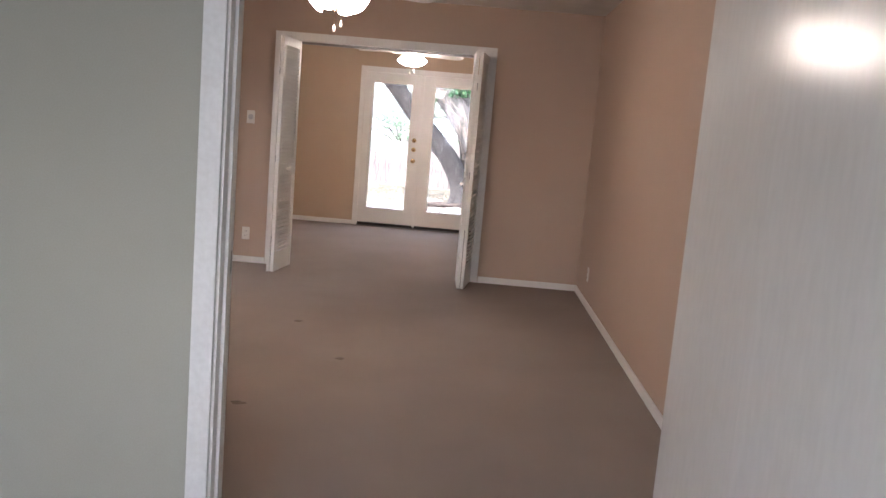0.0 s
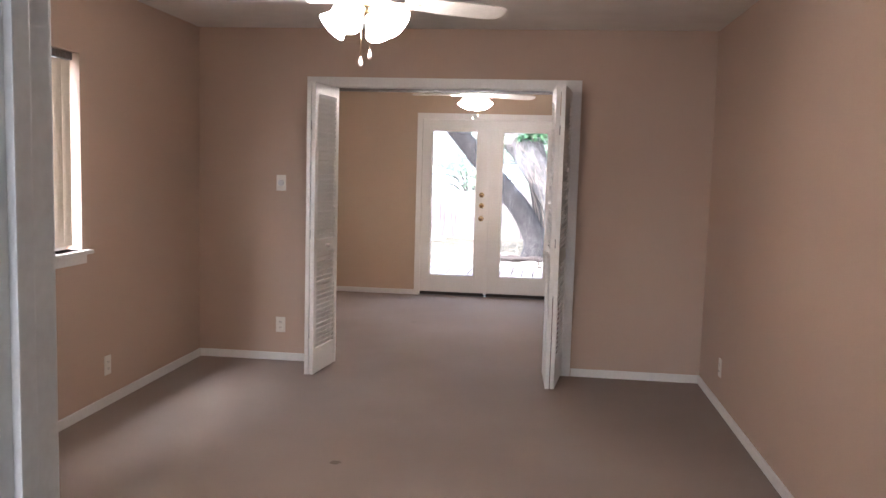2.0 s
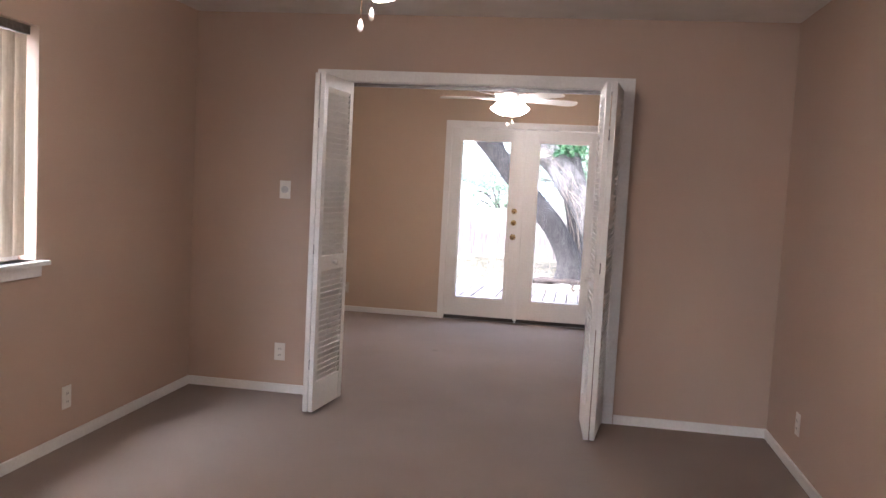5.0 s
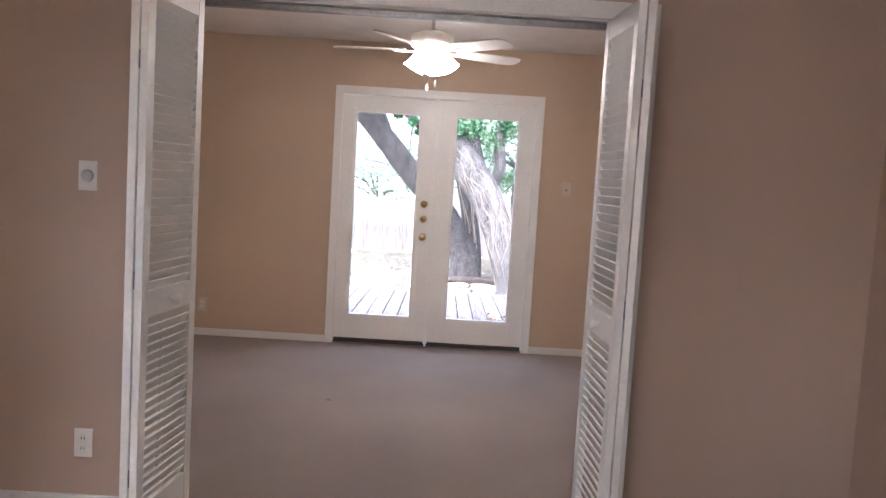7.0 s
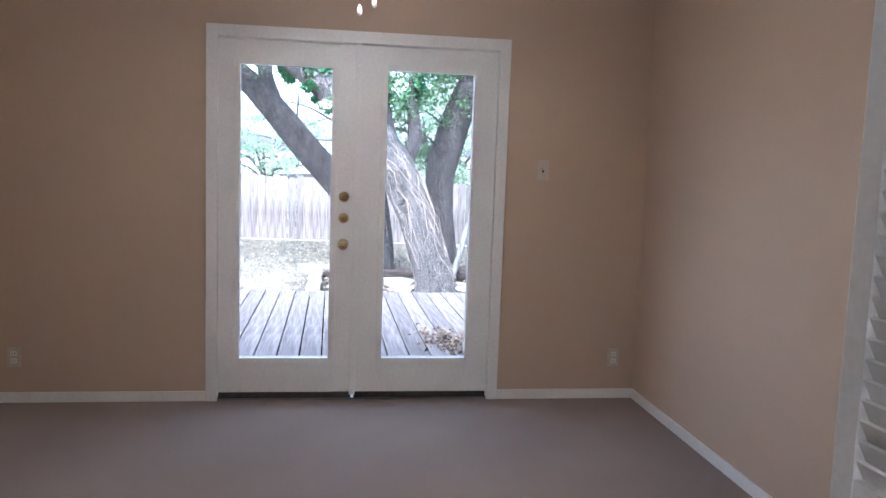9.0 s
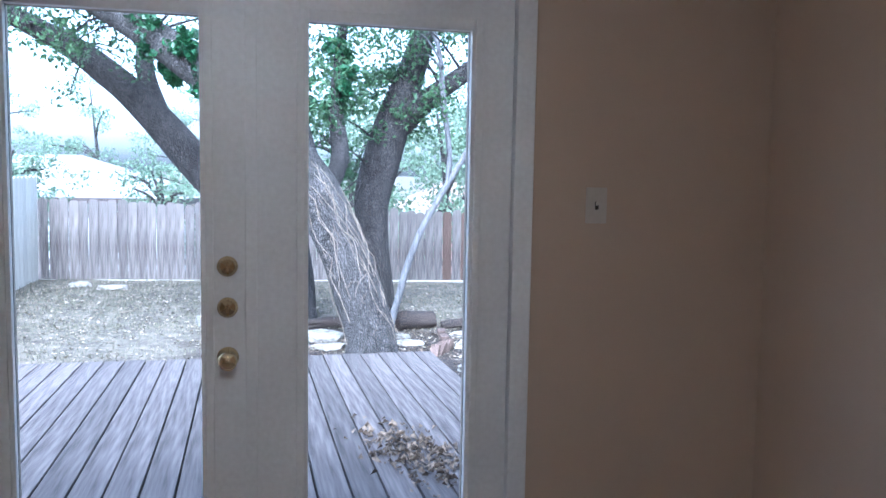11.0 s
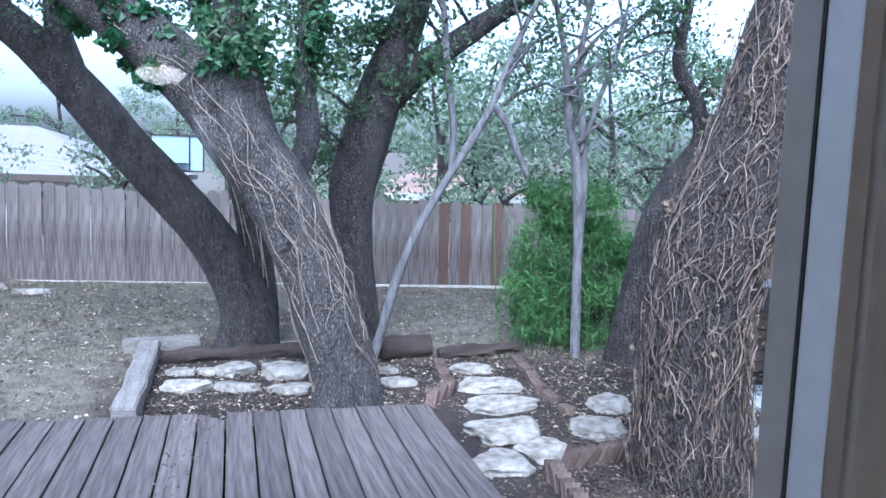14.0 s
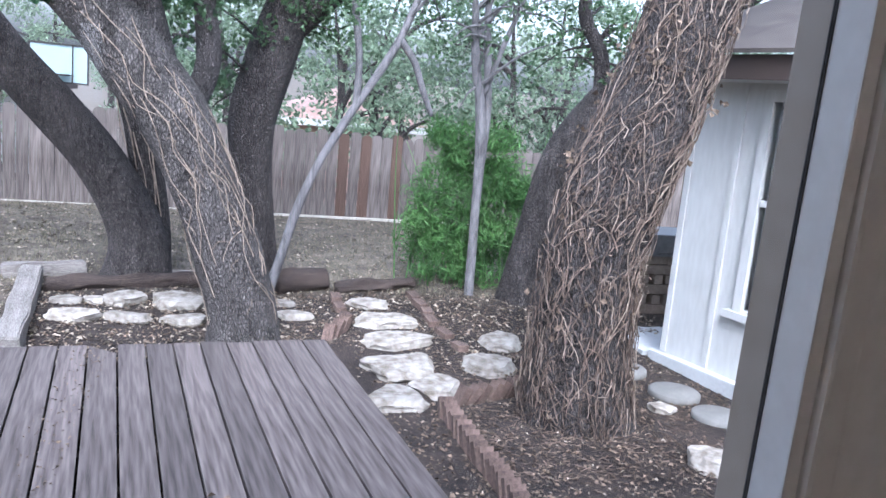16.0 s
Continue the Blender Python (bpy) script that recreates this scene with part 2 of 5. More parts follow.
def bark_material(name="ridged_oak_bark", low=(0.042, 0.033, 0.029), high=(0.185, 0.160, 0.148)):
    """Ridged oak bark: broken vertical ridges over fine grain."""
    m = surf(name, low, high, scale=3, fine=18, rough=0.95, bump=1.0, dist=0.02, stretch=(2.6, 2.6, 0.7))
    n, l = m.node_tree.nodes, m.node_tree.links
    tc, mp, vor = n.new("ShaderNodeTexCoord"), n.new("ShaderNodeMapping"), n.new("ShaderNodeTexVoronoi")
    mp.inputs["Scale"].default_value = (58, 58, 24)
    vor.feature = "DISTANCE_TO_EDGE"
    vor.inputs["Scale"].default_value = 1.0
    l.new(tc.outputs["Object"], mp.inputs["Vector"])
    l.new(mp.outputs[0], vor.inputs["Vector"])
    rng = n.new("ShaderNodeMapRange")
    rng.inputs["From Max"].default_value = 0.40
    rng.inputs["To Min"].default_value = 0.22
    l.new(vor.outputs["Distance"], rng.inputs["Value"])
    p = n["Principled BSDF"]
    old = p.inputs["Base Color"].links[0].from_socket
    hsv = n.new("ShaderNodeHueSaturation")
    l.new(old, hsv.inputs["Color"])
    l.new(rng.outputs[0], hsv.inputs["Value"])
    l.new(hsv.outputs[0], p.inputs["Base Color"])
    b2 = n.new("ShaderNodeBump")
    b2.inputs["Strength"].default_value, b2.inputs["Distance"].default_value = 0.9, 0.02
    l.new(rng.outputs[0], b2.inputs["Height"])
    l.new(p.inputs["Normal"].links[0].from_socket, b2.inputs["Normal"])
    l.new(b2.outputs[0], p.inputs["Normal"])
    return m


BARK = bark_material()
PALEBARK = bark_material("pale_grey_oak_bark", (0.075, 0.062, 0.055), (0.275, 0.245, 0.225))


# ---- mesh helpers ----
def box(bm, x0, y0, z0, x1, y1, z1, bevel=0.0, m=None):
    r = bmesh.ops.create_cube(bm, size=1.0, matrix=Matrix.Translation(((x0 + x1) / 2, (y0 + y1) / 2, (z0 + z1) / 2)) @ Matrix.Diagonal((abs(x1 - x0), abs(y1 - y0), abs(z1 - z0), 1)))
    vs = r["verts"]
    if bevel:
        es = {e for v in vs for e in v.link_edges}
        r2 = bmesh.ops.bevel(bm, geom=list(es), offset=bevel, segments=2, affect="EDGES", profile=0.7)
        vs = list({v for f in r2["faces"] for v in f.verts} | {v for v in vs if v.is_valid})
    if m is not None:
        bmesh.ops.transform(bm, matrix=m, verts=vs)
    return vs


def sheet(bm, corners):
    """One sheet of glass."""
    return bm.faces.new([bm.verts.new(c) for c in corners])


def prism(bm, outline, shift):
    """A flat outline given thickness along shift."""
    a = [bm.verts.new(p) for p in outline]
    b = [bm.verts.new(Vector(p) + Vector(shift)) for p in outline]
    bm.faces.new(a)
    bm.faces.new(list(reversed(b)))
    for k in range(len(a)):
        bm.faces.new((a[k], b[k], b[(k + 1) % len(a)], a[(k + 1) % len(a)]))
    return a + b


def lathe(bm, profile, segs=24, m=None):
    """A turned body: profile rows of radius and height."""
    rings = []
    for r, z in profile:
        rings.append([bm.verts.new((r * math.cos(2 * math.pi * k / segs), r * math.sin(2 * math.pi * k / segs), z)) for k in range(segs)])
    for a, b in zip(rings, rings[1:]):
        for k in range(segs):
            bm.faces.new((a[k], a[(k + 1) % segs], b[(k + 1) % segs], b[k])).smooth = True
    for ring, flip in ((rings[0], True), (rings[-1], False)):
        if profile[0 if flip else -1][0] > 1e-4:
            bm.faces.new(list(reversed(ring)) if flip else ring)
    if m is not None:
        bmesh.ops.transform(bm, matrix=m, verts=[v for ring in rings for v in ring])
    return rings


def mesh_of(name, bm, material):
    me = bpy.data.meshes.new(name)
    bmesh.ops.recalc_face_normals(bm, faces=bm.faces)
    bm.to_mesh(me)
    bm.free()
    me.materials.append(material)
    return me


def part(name, bm, material, parent, label=""):
    ob = new(name, mesh_of(name, bm, material))
    ob.parent = parent
    return tagged(ob, label)


def thing(name, bm, material, label, category, group="", kind=""):
    return tagged(new(name, mesh_of(name, bm, material)), label, category, group, kind)


def holder(name, at, label, category, group="", kind="", turn=0.0):
    ob = tagged(new(name), label, category, group, kind)
    ob.matrix_world = Matrix.Translation(at) @ Matrix.Rotation(turn, 4, "Z")
    return ob


def boxes(name, rows, material, label, category="", bevel=0.0, kind="structure"):
    bm = bmesh.new()
    for r in rows:
        box(bm, *r, bevel)
    return thing(name, bm, material, label, category, kind=kind)


def from_arrays(name, verts, faces, material):
    me = bpy.data.meshes.new(name)
    me.from_pydata([tuple(v) for v in verts], [], [tuple(f) for f in faces])
    me.materials.append(material)
    return me


def ground_z(x, y):
    s = min(max((y - 15.3) / 5.3, 0.0), 1.0)
    return -0.36 + 0.36 * s + 0.03 * max(0.0, min(1.0, (0.6 - x) / 1.5))


# ---- large structure ----
ZC = 2.47
boxes("floor", [(-2.4, -2.3, -0.12, 2.4, 10.47, 0.0)], CARPET, "taupe cut-pile carpet running through both rooms", "floor")
boxes("ceiling", [(-2.4, -2.3, ZC, 2.4, 10.62, ZC + 0.12)], CEIL, "off-white textured plaster ceiling", "ceiling")
WIN = (3.46, 5.35, 0.965, 2.055)
XW, XE, SY = -2.143, 1.585, 1.92
boxes("wall_west", [(XW - 0.14, SY + 0.06, 0, XW, WIN[0], ZC), (XW - 0.14, WIN[1], 0, XW, 6.95, ZC), (XW - 0.14, WIN[0], 0, XW, WIN[1], WIN[2]), (XW - 0.14, WIN[0], WIN[3], XW, WIN[1], ZC)], WALL, "tan painted wall with a window opening", "wall")
boxes("wall_east", [(XE, SY + 0.02, 0, XE + 0.135, 6.95, ZC)], WALL, "plain tan painted wall", "wall")
OP = (-1.259, 0.614, 2.065)
boxes("wall_middle", [(-2.30, 6.95, 0, OP[0], 7.07, ZC), (OP[1], 6.95, 0, 1.72, 7.07, ZC), (OP[0], 6.95, OP[2], OP[1], 7.07, ZC)], WALL, "tan painted wall with a wide opening between the rooms", "wall")
boxes("wall_back_west", [(-2.28, 7.07, 0, -2.14, 10.45, ZC)], WALLB, "tan painted wall of the back room", "wall")
boxes("wall_back_east", [(1.525, 7.07, 0, 1.66, 10.45, ZC)], WALLB, "tan painted wall of the back room", "wall")
FD = (-0.985, 0.628, 2.065)
boxes("wall_north", [(-2.28, 10.45, 0, FD[0], 10.60, ZC), (FD[1], 10.45, 0, 1.66, 10.60, ZC), (FD[0], 10.45, FD[2], FD[1], 10.60, ZC)], WALLB, "tan painted wall around the french doors", "wall")
boxes("house_footing", [(-2.4, 10.475, -0.42, 1.9, 10.60, -0.003)], SLABM, "grey concrete footing under the door sill", "wall")
ED = (-0.200, 1.405, 2.05)
boxes("wall_south", [(-2.283, SY, 0, ED[0], SY + 0.06, ZC), (ED[1], SY, 0, 1.72, SY + 0.06, ZC), (ED[0], SY, ED[2], ED[1], SY + 0.06, ZC)], WALL, "tan painted wall around the entrance doorway", "wall")
boxes("wall_hall_north", [(-1.6, SY - 0.065, 0, ED[0], SY - 0.003, ZC), (ED[0], SY - 0.065, ED[2], ED[1], SY - 0.003, ZC)], HALLW, "pale grey-green hall wall around the doorway", "wall")
boxes("wall_hall_west", [(-1.73, -2.1, 0, -1.6, SY - 0.003, ZC)], HALLW, "pale grey-green hall wall", "wall")
boxes("wall_hall_east", [(1.395, -2.3, 0, 1.53, SY - 0.004, ZC)], GLOSS, "glossy white painted hall wall", "wall")
boxes("wall_hall_south", [(-1.73, -2.23, 0, -1.1, -2.1, ZC), (0.0, -2.23, 0, 2.0, -2.1, ZC), (-1.1, -2.23, 0, 0.0, -2.1, 0.9), (-1.1, -2.23, 2.0, 0.0, -2.1, ZC)], HALLW, "pale grey-green hall wall with a window", "wall")

DOOR_SKEW = 0.0885


def swing(ob, x, y, a):
    """Turns a thing about an upright line."""
    ob.matrix_world = Matrix.Translation((x, y, 0)) @ Matrix.Rotation(a, 4, "Z") @ Matrix.Translation((-x, -y, 0)) @ ob.matrix_world
    return ob


swing(scene.objects["wall_hall_east"], 1.395, SY - 0.004, DOOR_SKEW)
BH, BT = 0.058, 0.012
for r in ((XW, SY + 0.06, 0, XW + BT, 6.95, BH), (XE - BT, SY + 0.14, 0, XE, 6.95, BH), (-2.14, 7.07, 0, -2.14 + BT, 10.45, BH), (1.525 - BT, 7.07, 0, 1.525, 10.45, BH)):
    boxes("baseboard", [r], TRIM, "low white painted baseboard", "baseboard", 0.003)
boxes("baseboard", [
    (XW + BT, 6.95 - BT, 0, OP[0] - 0.06, 6.95, BH), (OP[1] + 0.06, 6.95 - BT, 0, XE - BT, 6.95, BH),
    (XW + BT, SY + 0.06, 0, ED[0] - 0.065, SY + 0.06 + BT, BH),
    (-2.14 + BT, 10.45 - BT, 0, -1.028, 10.45, BH), (0.672, 10.45 - BT, 0, 1.525 - BT, 10.45, BH)], TRIM, "low white painted baseboard", "baseboard", 0.003)

# casing and jamb of the wide opening
boxes("trim_opening", [
    (OP[0] - 0.055, 6.934, 0, OP[0] + 0.012, 6.948, OP[2] + 0.055), (OP[1] - 0.012, 6.934, 0, OP[1] + 0.055, 6.948, OP[2] + 0.055),
    (OP[0] + 0.012, 6.934, OP[2] - 0.012, OP[1] - 0.012, 6.948, OP[2] + 0.055),
    (OP[0], 6.95, 0, OP[0] + 0.018, 7.07, OP[2] - 0.018), (OP[1] - 0.018, 6.95, 0, OP[1], 7.07, OP[2] - 0.018), (OP[0], 6.95, OP[2] - 0.018, OP[1], 7.07, OP[2])],
    TRIM, "white painted casing around the wide opening", "door casing", 0.002)
boxes("trim_track", [(OP[0] + 0.03, 6.985, OP[2] - 0.04, OP[1] - 0.03, 7.02, OP[2] - 0.02)], STEEL, "dull metal folding-door track under the opening head", "door track")

# entrance doorway: jambs with a stop, casings on both sides
jx, kx = ED[0], ED[1]
boxes("trim_entrance", [
    (jx, SY - 0.065, 0, jx + 0.016, SY + 0.06, ED[2] - 0.016), (jx, SY - 0.065, ED[2] - 0.016, kx, SY + 0.06, ED[2]),
    (jx + 0.016, SY - 0.027, 0, jx + 0.027, SY + 0.005, ED[2] - 0.016),
    (jx - 0.058, SY - 0.082, 0, jx + 0.008, SY - 0.067, ED[2] + 0.05), (jx - 0.058, SY + 0.062, 0, jx + 0.008, SY + 0.076, ED[2] + 0.05),
    (jx + 0.008, SY - 0.082, ED[2] - 0.008, kx, SY - 0.067, ED[2] + 0.05), (jx + 0.008, SY + 0.062, ED[2] - 0.008, kx, SY + 0.076, ED[2] + 0.05)],
    TRIM, "white painted jamb and casing of the entrance", "door casing", 0.002)

# ---- doors ----
def strike_plate():
    bm = bmesh.new()
    box(bm, jx + 0.0165, SY + 0.012, 0.885, jx + 0.0190, SY + 0.042, 0.955, 0.0008)
    return thing("strike_plate", bm, STEEL, "dark steel strike plate on the white jamb", "strike plate")


strike_plate()


def entry_door():
    """A flush slab swung open along the side wall."""
    hinge, free = Vector((1.400, SY, 0)), Vector((1.352, SY + 0.66, 0))
    along = free - hinge
    w, ang = along.length, math.atan2(along.y, along.x)
    d = holder("entry_door", hinge, "glossy white flush door standing open against the wall", "door", turn=ang)
    bm = bmesh.new()
    box(bm, 0.0, -0.035, 0.015, w, 0.0, 2.03, 0.002)
    part("door_slab", bm, GLOSS, d)
    return d


entry_door()


def slat_mesh(width):
    bm = bmesh.new()
    box(bm, -width / 2, -0.0195, -0.003, width / 2, 0.0195, 0.003, 0.0, Matrix.Rotation(radians(-62), 4, "X"))
    return mesh_of("slat", bm, LOUVER)


PW, PH, PT = 0.445, 2.03, 0.028
SLAT = slat_mesh(PW - 0.10)


def louver_panel(parent, a, b, knob=False, flip=False):
    """One bifold panel from plan point a to plan point b, in the room's coordinates."""
    a, b = Vector((*a, 0.012)), Vector((*b, 0.012))
    ang = math.atan2(b.y - a.y, b.x - a.x)
    base = Matrix.Translation((a + b) / 2) @ Matrix.Rotation(ang, 4, "Z")
    inner = parent.matrix_world.inverted() @ base
    h = PW / 2
    bm = bmesh.new()
    for s in (-1, 1):
        box(bm, s * (h - 0.05), -PT / 2, 0, s * h, PT / 2, PH, 0.003)
    for z0, z1 in ((0, 0.175), (0.855, 0.945), (PH - 0.075, PH)):
        box(bm, -h + 0.05, -PT / 2 + 0.001, z0, h - 0.05, PT / 2 - 0.001, z1, 0.002)
    p = part("door_panel", bm, LOUVER, parent)
    p.matrix_local = inner
    for z0, z1 in ((0.175, 0.855), (0.945, PH - 0.075)):
        n = int((z1 - z0) / 0.0325)
        for k in range(n):
            s = new("slat", SLAT)
            s.parent = p
            s.matrix_local = Matrix.Translation((0, 0, z0 + (k + 0.5) * (z1 - z0) / n)) @ Matrix.Rotation(math.pi if flip else 0, 4, "Z")
    if knob:
        bm = bmesh.new()
        lathe(bm, [(0.010, 0), (0.009, 0.012), (0.017, 0.022), (0.019, 0.03), (0.013, 0.037), (0.0001, 0.038)], 18, pose(0, (PT / 2) * knob, 0.90, -90 * knob))
        part("knob", bm, LOUVER, p, "small white turned knob")
    return p


def bifold(name_at, pts, flip):
    d = holder("bifold_door", (*name_at, 0), "ivory louvered bifold door pair folded open", "door", "louvered bifold doors")
    bpy.context.view_layer.update()
    louver_panel(d, pts[0], pts[1], 0, flip)
    louver_panel(d, pts[2], pts[3], 1 if flip else -1, flip)
    for z in (0.3, 1.0, 1.75):
        bm = bmesh.new()
        mid = (Vector((*pts[1], 0)) + Vector((*pts[2], 0))) / 2 - Vector((*name_at, 0))
        lathe(bm, [(0.005, -0.03), (0.005, 0.03)], 8, pose(mid.x, mid.y + 0.008, z))
        part("hinge", bm, STEEL, d, "thin steel hinge barrel")
    return d


bifold((-1.17, 6.74), [(-1.209, 6.966), (-1.180, 6.523), (-1.147, 6.523), (-1.094, 6.966)], False)
bifold((0.53, 6.73), [(0.594, 6.952), (0.534, 6.510), (0.501, 6.506), (0.480, 6.951)], True)


def french_leaf(x0, x1, gx0, gx1, hardware, label):
    """A door leaf with one tall lite from gx0 to gx1."""
    z0, z1, g0, g1 = 0.045, 2.04, 0.25, 1.907
    y0, y1 = 10.462, 10.503
    d = holder("french_door", ((x0 + x1) / 2, y0, 0), label, "door", "french doors")
    o = Matrix.Translation((-(x0 + x1) / 2, -y0, 0))

    def local(bm):
        bmesh.ops.transform(bm, matrix=o, verts=bm.verts)
        return bm

    bm = bmesh.new()
    e = 0.03
    box(bm, x0, y0, z0, gx0 - e, y1, z1, 0.002), box(bm, gx1 + e, y0, z0, x1, y1, z1, 0.002)
    box(bm, gx0 - e, y0 + 0.0005, z0, gx1 + e, y1 - 0.0005, g0 - e), box(bm, gx0 - e, y0 + 0.0005, g1 + e, gx1 + e, y1 - 0.0005, z1)
    part("door_slab", local(bm), TRIM, d)
    for side, ya, yb in (("inner", y0 - 0.012, 10.4828), ("outer", 10.4852, y1 + 0.007)):
        bm = bmesh.new()
        box(bm, gx0 - 0.012, ya + 0.006 * (side == "inner"), g0 - e - 0.003, gx0, yb, g1 + e + 0.003, 0.002), box(bm, gx1, ya + 0.006 * (side == "inner"), g0 - e - 0.003, gx1 + 0.012, yb, g1 + e + 0.003, 0.002)
        box(bm, gx0 - e - 0.006, ya, g0 - e - 0.006, gx0 - 0.0125, yb, g1 + e + 0.006, 0.004), box(bm, gx1 + 0.0125, ya, g0 - e - 0.006, gx1 + e + 0.006, yb, g1 + e + 0.006, 0.004)
        box(bm, gx0, ya, g0 - e - 0.006, gx1, yb, g0, 0.004), box(bm, gx0, ya, g1, gx1, yb, g1 + e + 0.006, 0.004)
        part("glazing_bead", local(bm), TRIM if side == "inner" else OUTTRIM, d, "" if side == "inner" else "tan outside bead")
    for ya, yb in ((10.4828, 10.4834), (10.4846, 10.4852)):
        bm = bmesh.new()
        box(bm, gx0 - 0.002, ya, g0 - 0.002, gx0 + 0.0008, yb, g1 + 0.002), box(bm, gx1 - 0.0008, ya, g0 - 0.002, gx1 + 0.002, yb, g1 + 0.002)
        part("glass_seal", local(bm), SEAL, d, "thin dark sealing strip")
    bm = bmesh.new()
    sheet(bm, [(gx0 - 0.004, 10.484, g0 - 0.004), (gx1 + 0.004, 10.484, g0 - 0.004), (gx1 + 0.004, 10.484, g1 + 0.004), (gx0 - 0.004, 10.484, g1 + 0.004)])
    gl = part("glass_pane", local(bm), GLASS, d, "clear glass pane")
    gl.visible_shadow = False
    bm = bmesh.new()
    box(bm, x0 + 0.006, y0 - 0.008, 0.011, x1 - 0.006, y1, 0.043)
    part("door_sweep", local(bm), DARK, d, "dark rubber door sweep")
    if hardware:
        cx = -0.263
        for z, prof in ((1.188, [(0.030, 0), (0.030, 0.006), (0.022, 0.014), (0.022, 0.022), (0.0001, 0.023)]), (1.066, [(0.030, 0), (0.030, 0.006), (0.024, 0.012), (0.022, 0.02), (0.0001, 0.021)])):
            bm = bmesh.new()
            lathe(bm, prof, 28, pose(cx, y0, z, 90))
            box(bm, cx - 0.004, y0 - 0.036, z - 0.014, cx + 0.004, y0 - 0.02, z + 0.014, 0.002)
            part("deadbolt", local(bm), BRASS, d, "round brass deadbolt")
        bm = bmesh.new()
        lathe(bm, [(0.032, 0), (0.032, 0.005), (0.013, 0.012), (0.012, 0.03), (0.020, 0.038), (0.028, 0.05), (0.027, 0.062), (0.015, 0.069), (0.0001, 0.07)], 28, pose(cx, y0, 0.916, 90))
        part("knob", local(bm), BRASS, d, "round brass door knob")
    return d


french_leaf(-0.963, -0.196, -0.843, -0.338, True, "white french door with full-height glass and brass locks")
right_leaf = french_leaf(-0.189, 0.606, -0.028, 0.468, False, "white french door with one full-height glass lite")
boxes("door_astragal", [(-0.212, 10.448, 0.03, -0.178, 10.461, 2.045)], TRIM, "white strip covering the joint of the french doors", "door trim", 0.003)
boxes("trim_french", [
    (-1.025, 10.432, 0, -0.962, 10.448, 2.112), (0.607, 10.432, 0, 0.670, 10.448, 2.112), (-0.962, 10.432, 2.047, 0.607, 10.448, 2.112),
    (FD[0], 10.45, 0, -0.966, 10.60, 2.045), (0.610, 10.45, 0, FD[1], 10.60, 2.045), (FD[0], 10.45, 2.045, FD[1], 10.60, FD[2])],
    TRIM, "white painted casing and jamb of the french doors", "door casing", 0.003)
boxes("door_threshold", [(-0.965, 10.462, -0.002, 0.609, 10.60, 0.010)], STEEL, "dull metal threshold below the french doors", "threshold", 0.002)


# ---- window with vertical blinds ----
def side_window():
    y0, y1, z0, z1 = WIN
    d = holder("window_1", (-2.233, (y0 + y1) / 2, z0), "white window with cream vertical blinds", "window", kind="structure")
    o = Matrix.Translation((2.233, -(y0 + y1) / 2, -z0))
    bm = bmesh.new()
    for r in ((y0, z0, y0 + 0.04, z1), (y1 - 0.04, z0, y1, z1), (y0 + 0.04, z0, y1 - 0.04, z0 + 0.04), (y0 + 0.04, z1 - 0.04, y1 - 0.04, z1), ((y0 + y1) / 2 - 0.02, z0 + 0.04, (y0 + y1) / 2 + 0.02, z1 - 0.04)):
        box(bm, -2.273, r[0], r[1], -2.238, r[2], r[3], 0.002)
    bmesh.ops.transform(bm, matrix=o, verts=bm.verts)
    part("window_frame", bm, TRIM, d)
    bm = bmesh.new()
    sheet(bm, [(-2.256, y0 + 0.03, z0 + 0.03), (-2.256, y1 - 0.03, z0 + 0.03), (-2.256, y1 - 0.03, z1 - 0.03), (-2.256, y0 + 0.03, z1 - 0.03)])
    bmesh.ops.transform(bm, matrix=o, verts=bm.verts)
    part("pane", bm, GLASS, d).visible_shadow = False
    bm = bmesh.new()
    box(bm, -2.238, y0 - 0.05, z0 - 0.022, -2.098, y1 + 0.05, z0 + 0.0, 0.005)
    bmesh.ops.transform(bm, matrix=o, verts=bm.verts)
    part("window_sill", bm, TRIM, d, "white projecting window stool")
    bm = bmesh.new()
    box(bm, -2.141, y0 - 0.02, z0 - 0.075, -2.127, y1 + 0.02, z0 - 0.024, 0.003)
    bmesh.ops.transform(bm, matrix=o, verts=bm.verts)
    part("apron", bm, TRIM, d)
    return d


side_window()


def vertical_blind():
    y0, y1, z0, z1 = WIN
    d = holder("vertical_blind", (-2.188, (y0 + y1) / 2, z1), "cream vinyl vertical blind with half-turned slats", "blind")
    bm = bmesh.new()
    box(bm, -0.022, -(y1 - y0) / 2 + 0.01, -0.045, 0.022, (y1 - y0) / 2 - 0.03, -0.003, 0.004)
    part("head_rail", bm, STEEL, d, "grey metal head rail")
    n = 22
    bm = bmesh.new()
    h = z1 - z0 - 0.075
    bend = [(0.006 * (1 - (u / 3) ** 2), 0.044 * u / 3) for u in range(-3, 4)]
    prism(bm, [(p, q, -0.048) for p, q in bend] + [(p - 0.0014, q, -0.048) for p, q in reversed(bend)], (0, 0, -h))
    me = mesh_of("slat", bm, BLIND)
    for k in range(n):
        s = new("slat", me)
        s.parent = d
        y = -(y1 - y0) / 2 + 0.05 + k * (y1 - y0 - 0.13) / (n - 1)
        s.matrix_local = Matrix.Translation((0, y, 0)) @ Matrix.Rotation(radians(random.uniform(-17, -11)), 4, "Z")
    return d


vertical_blind()


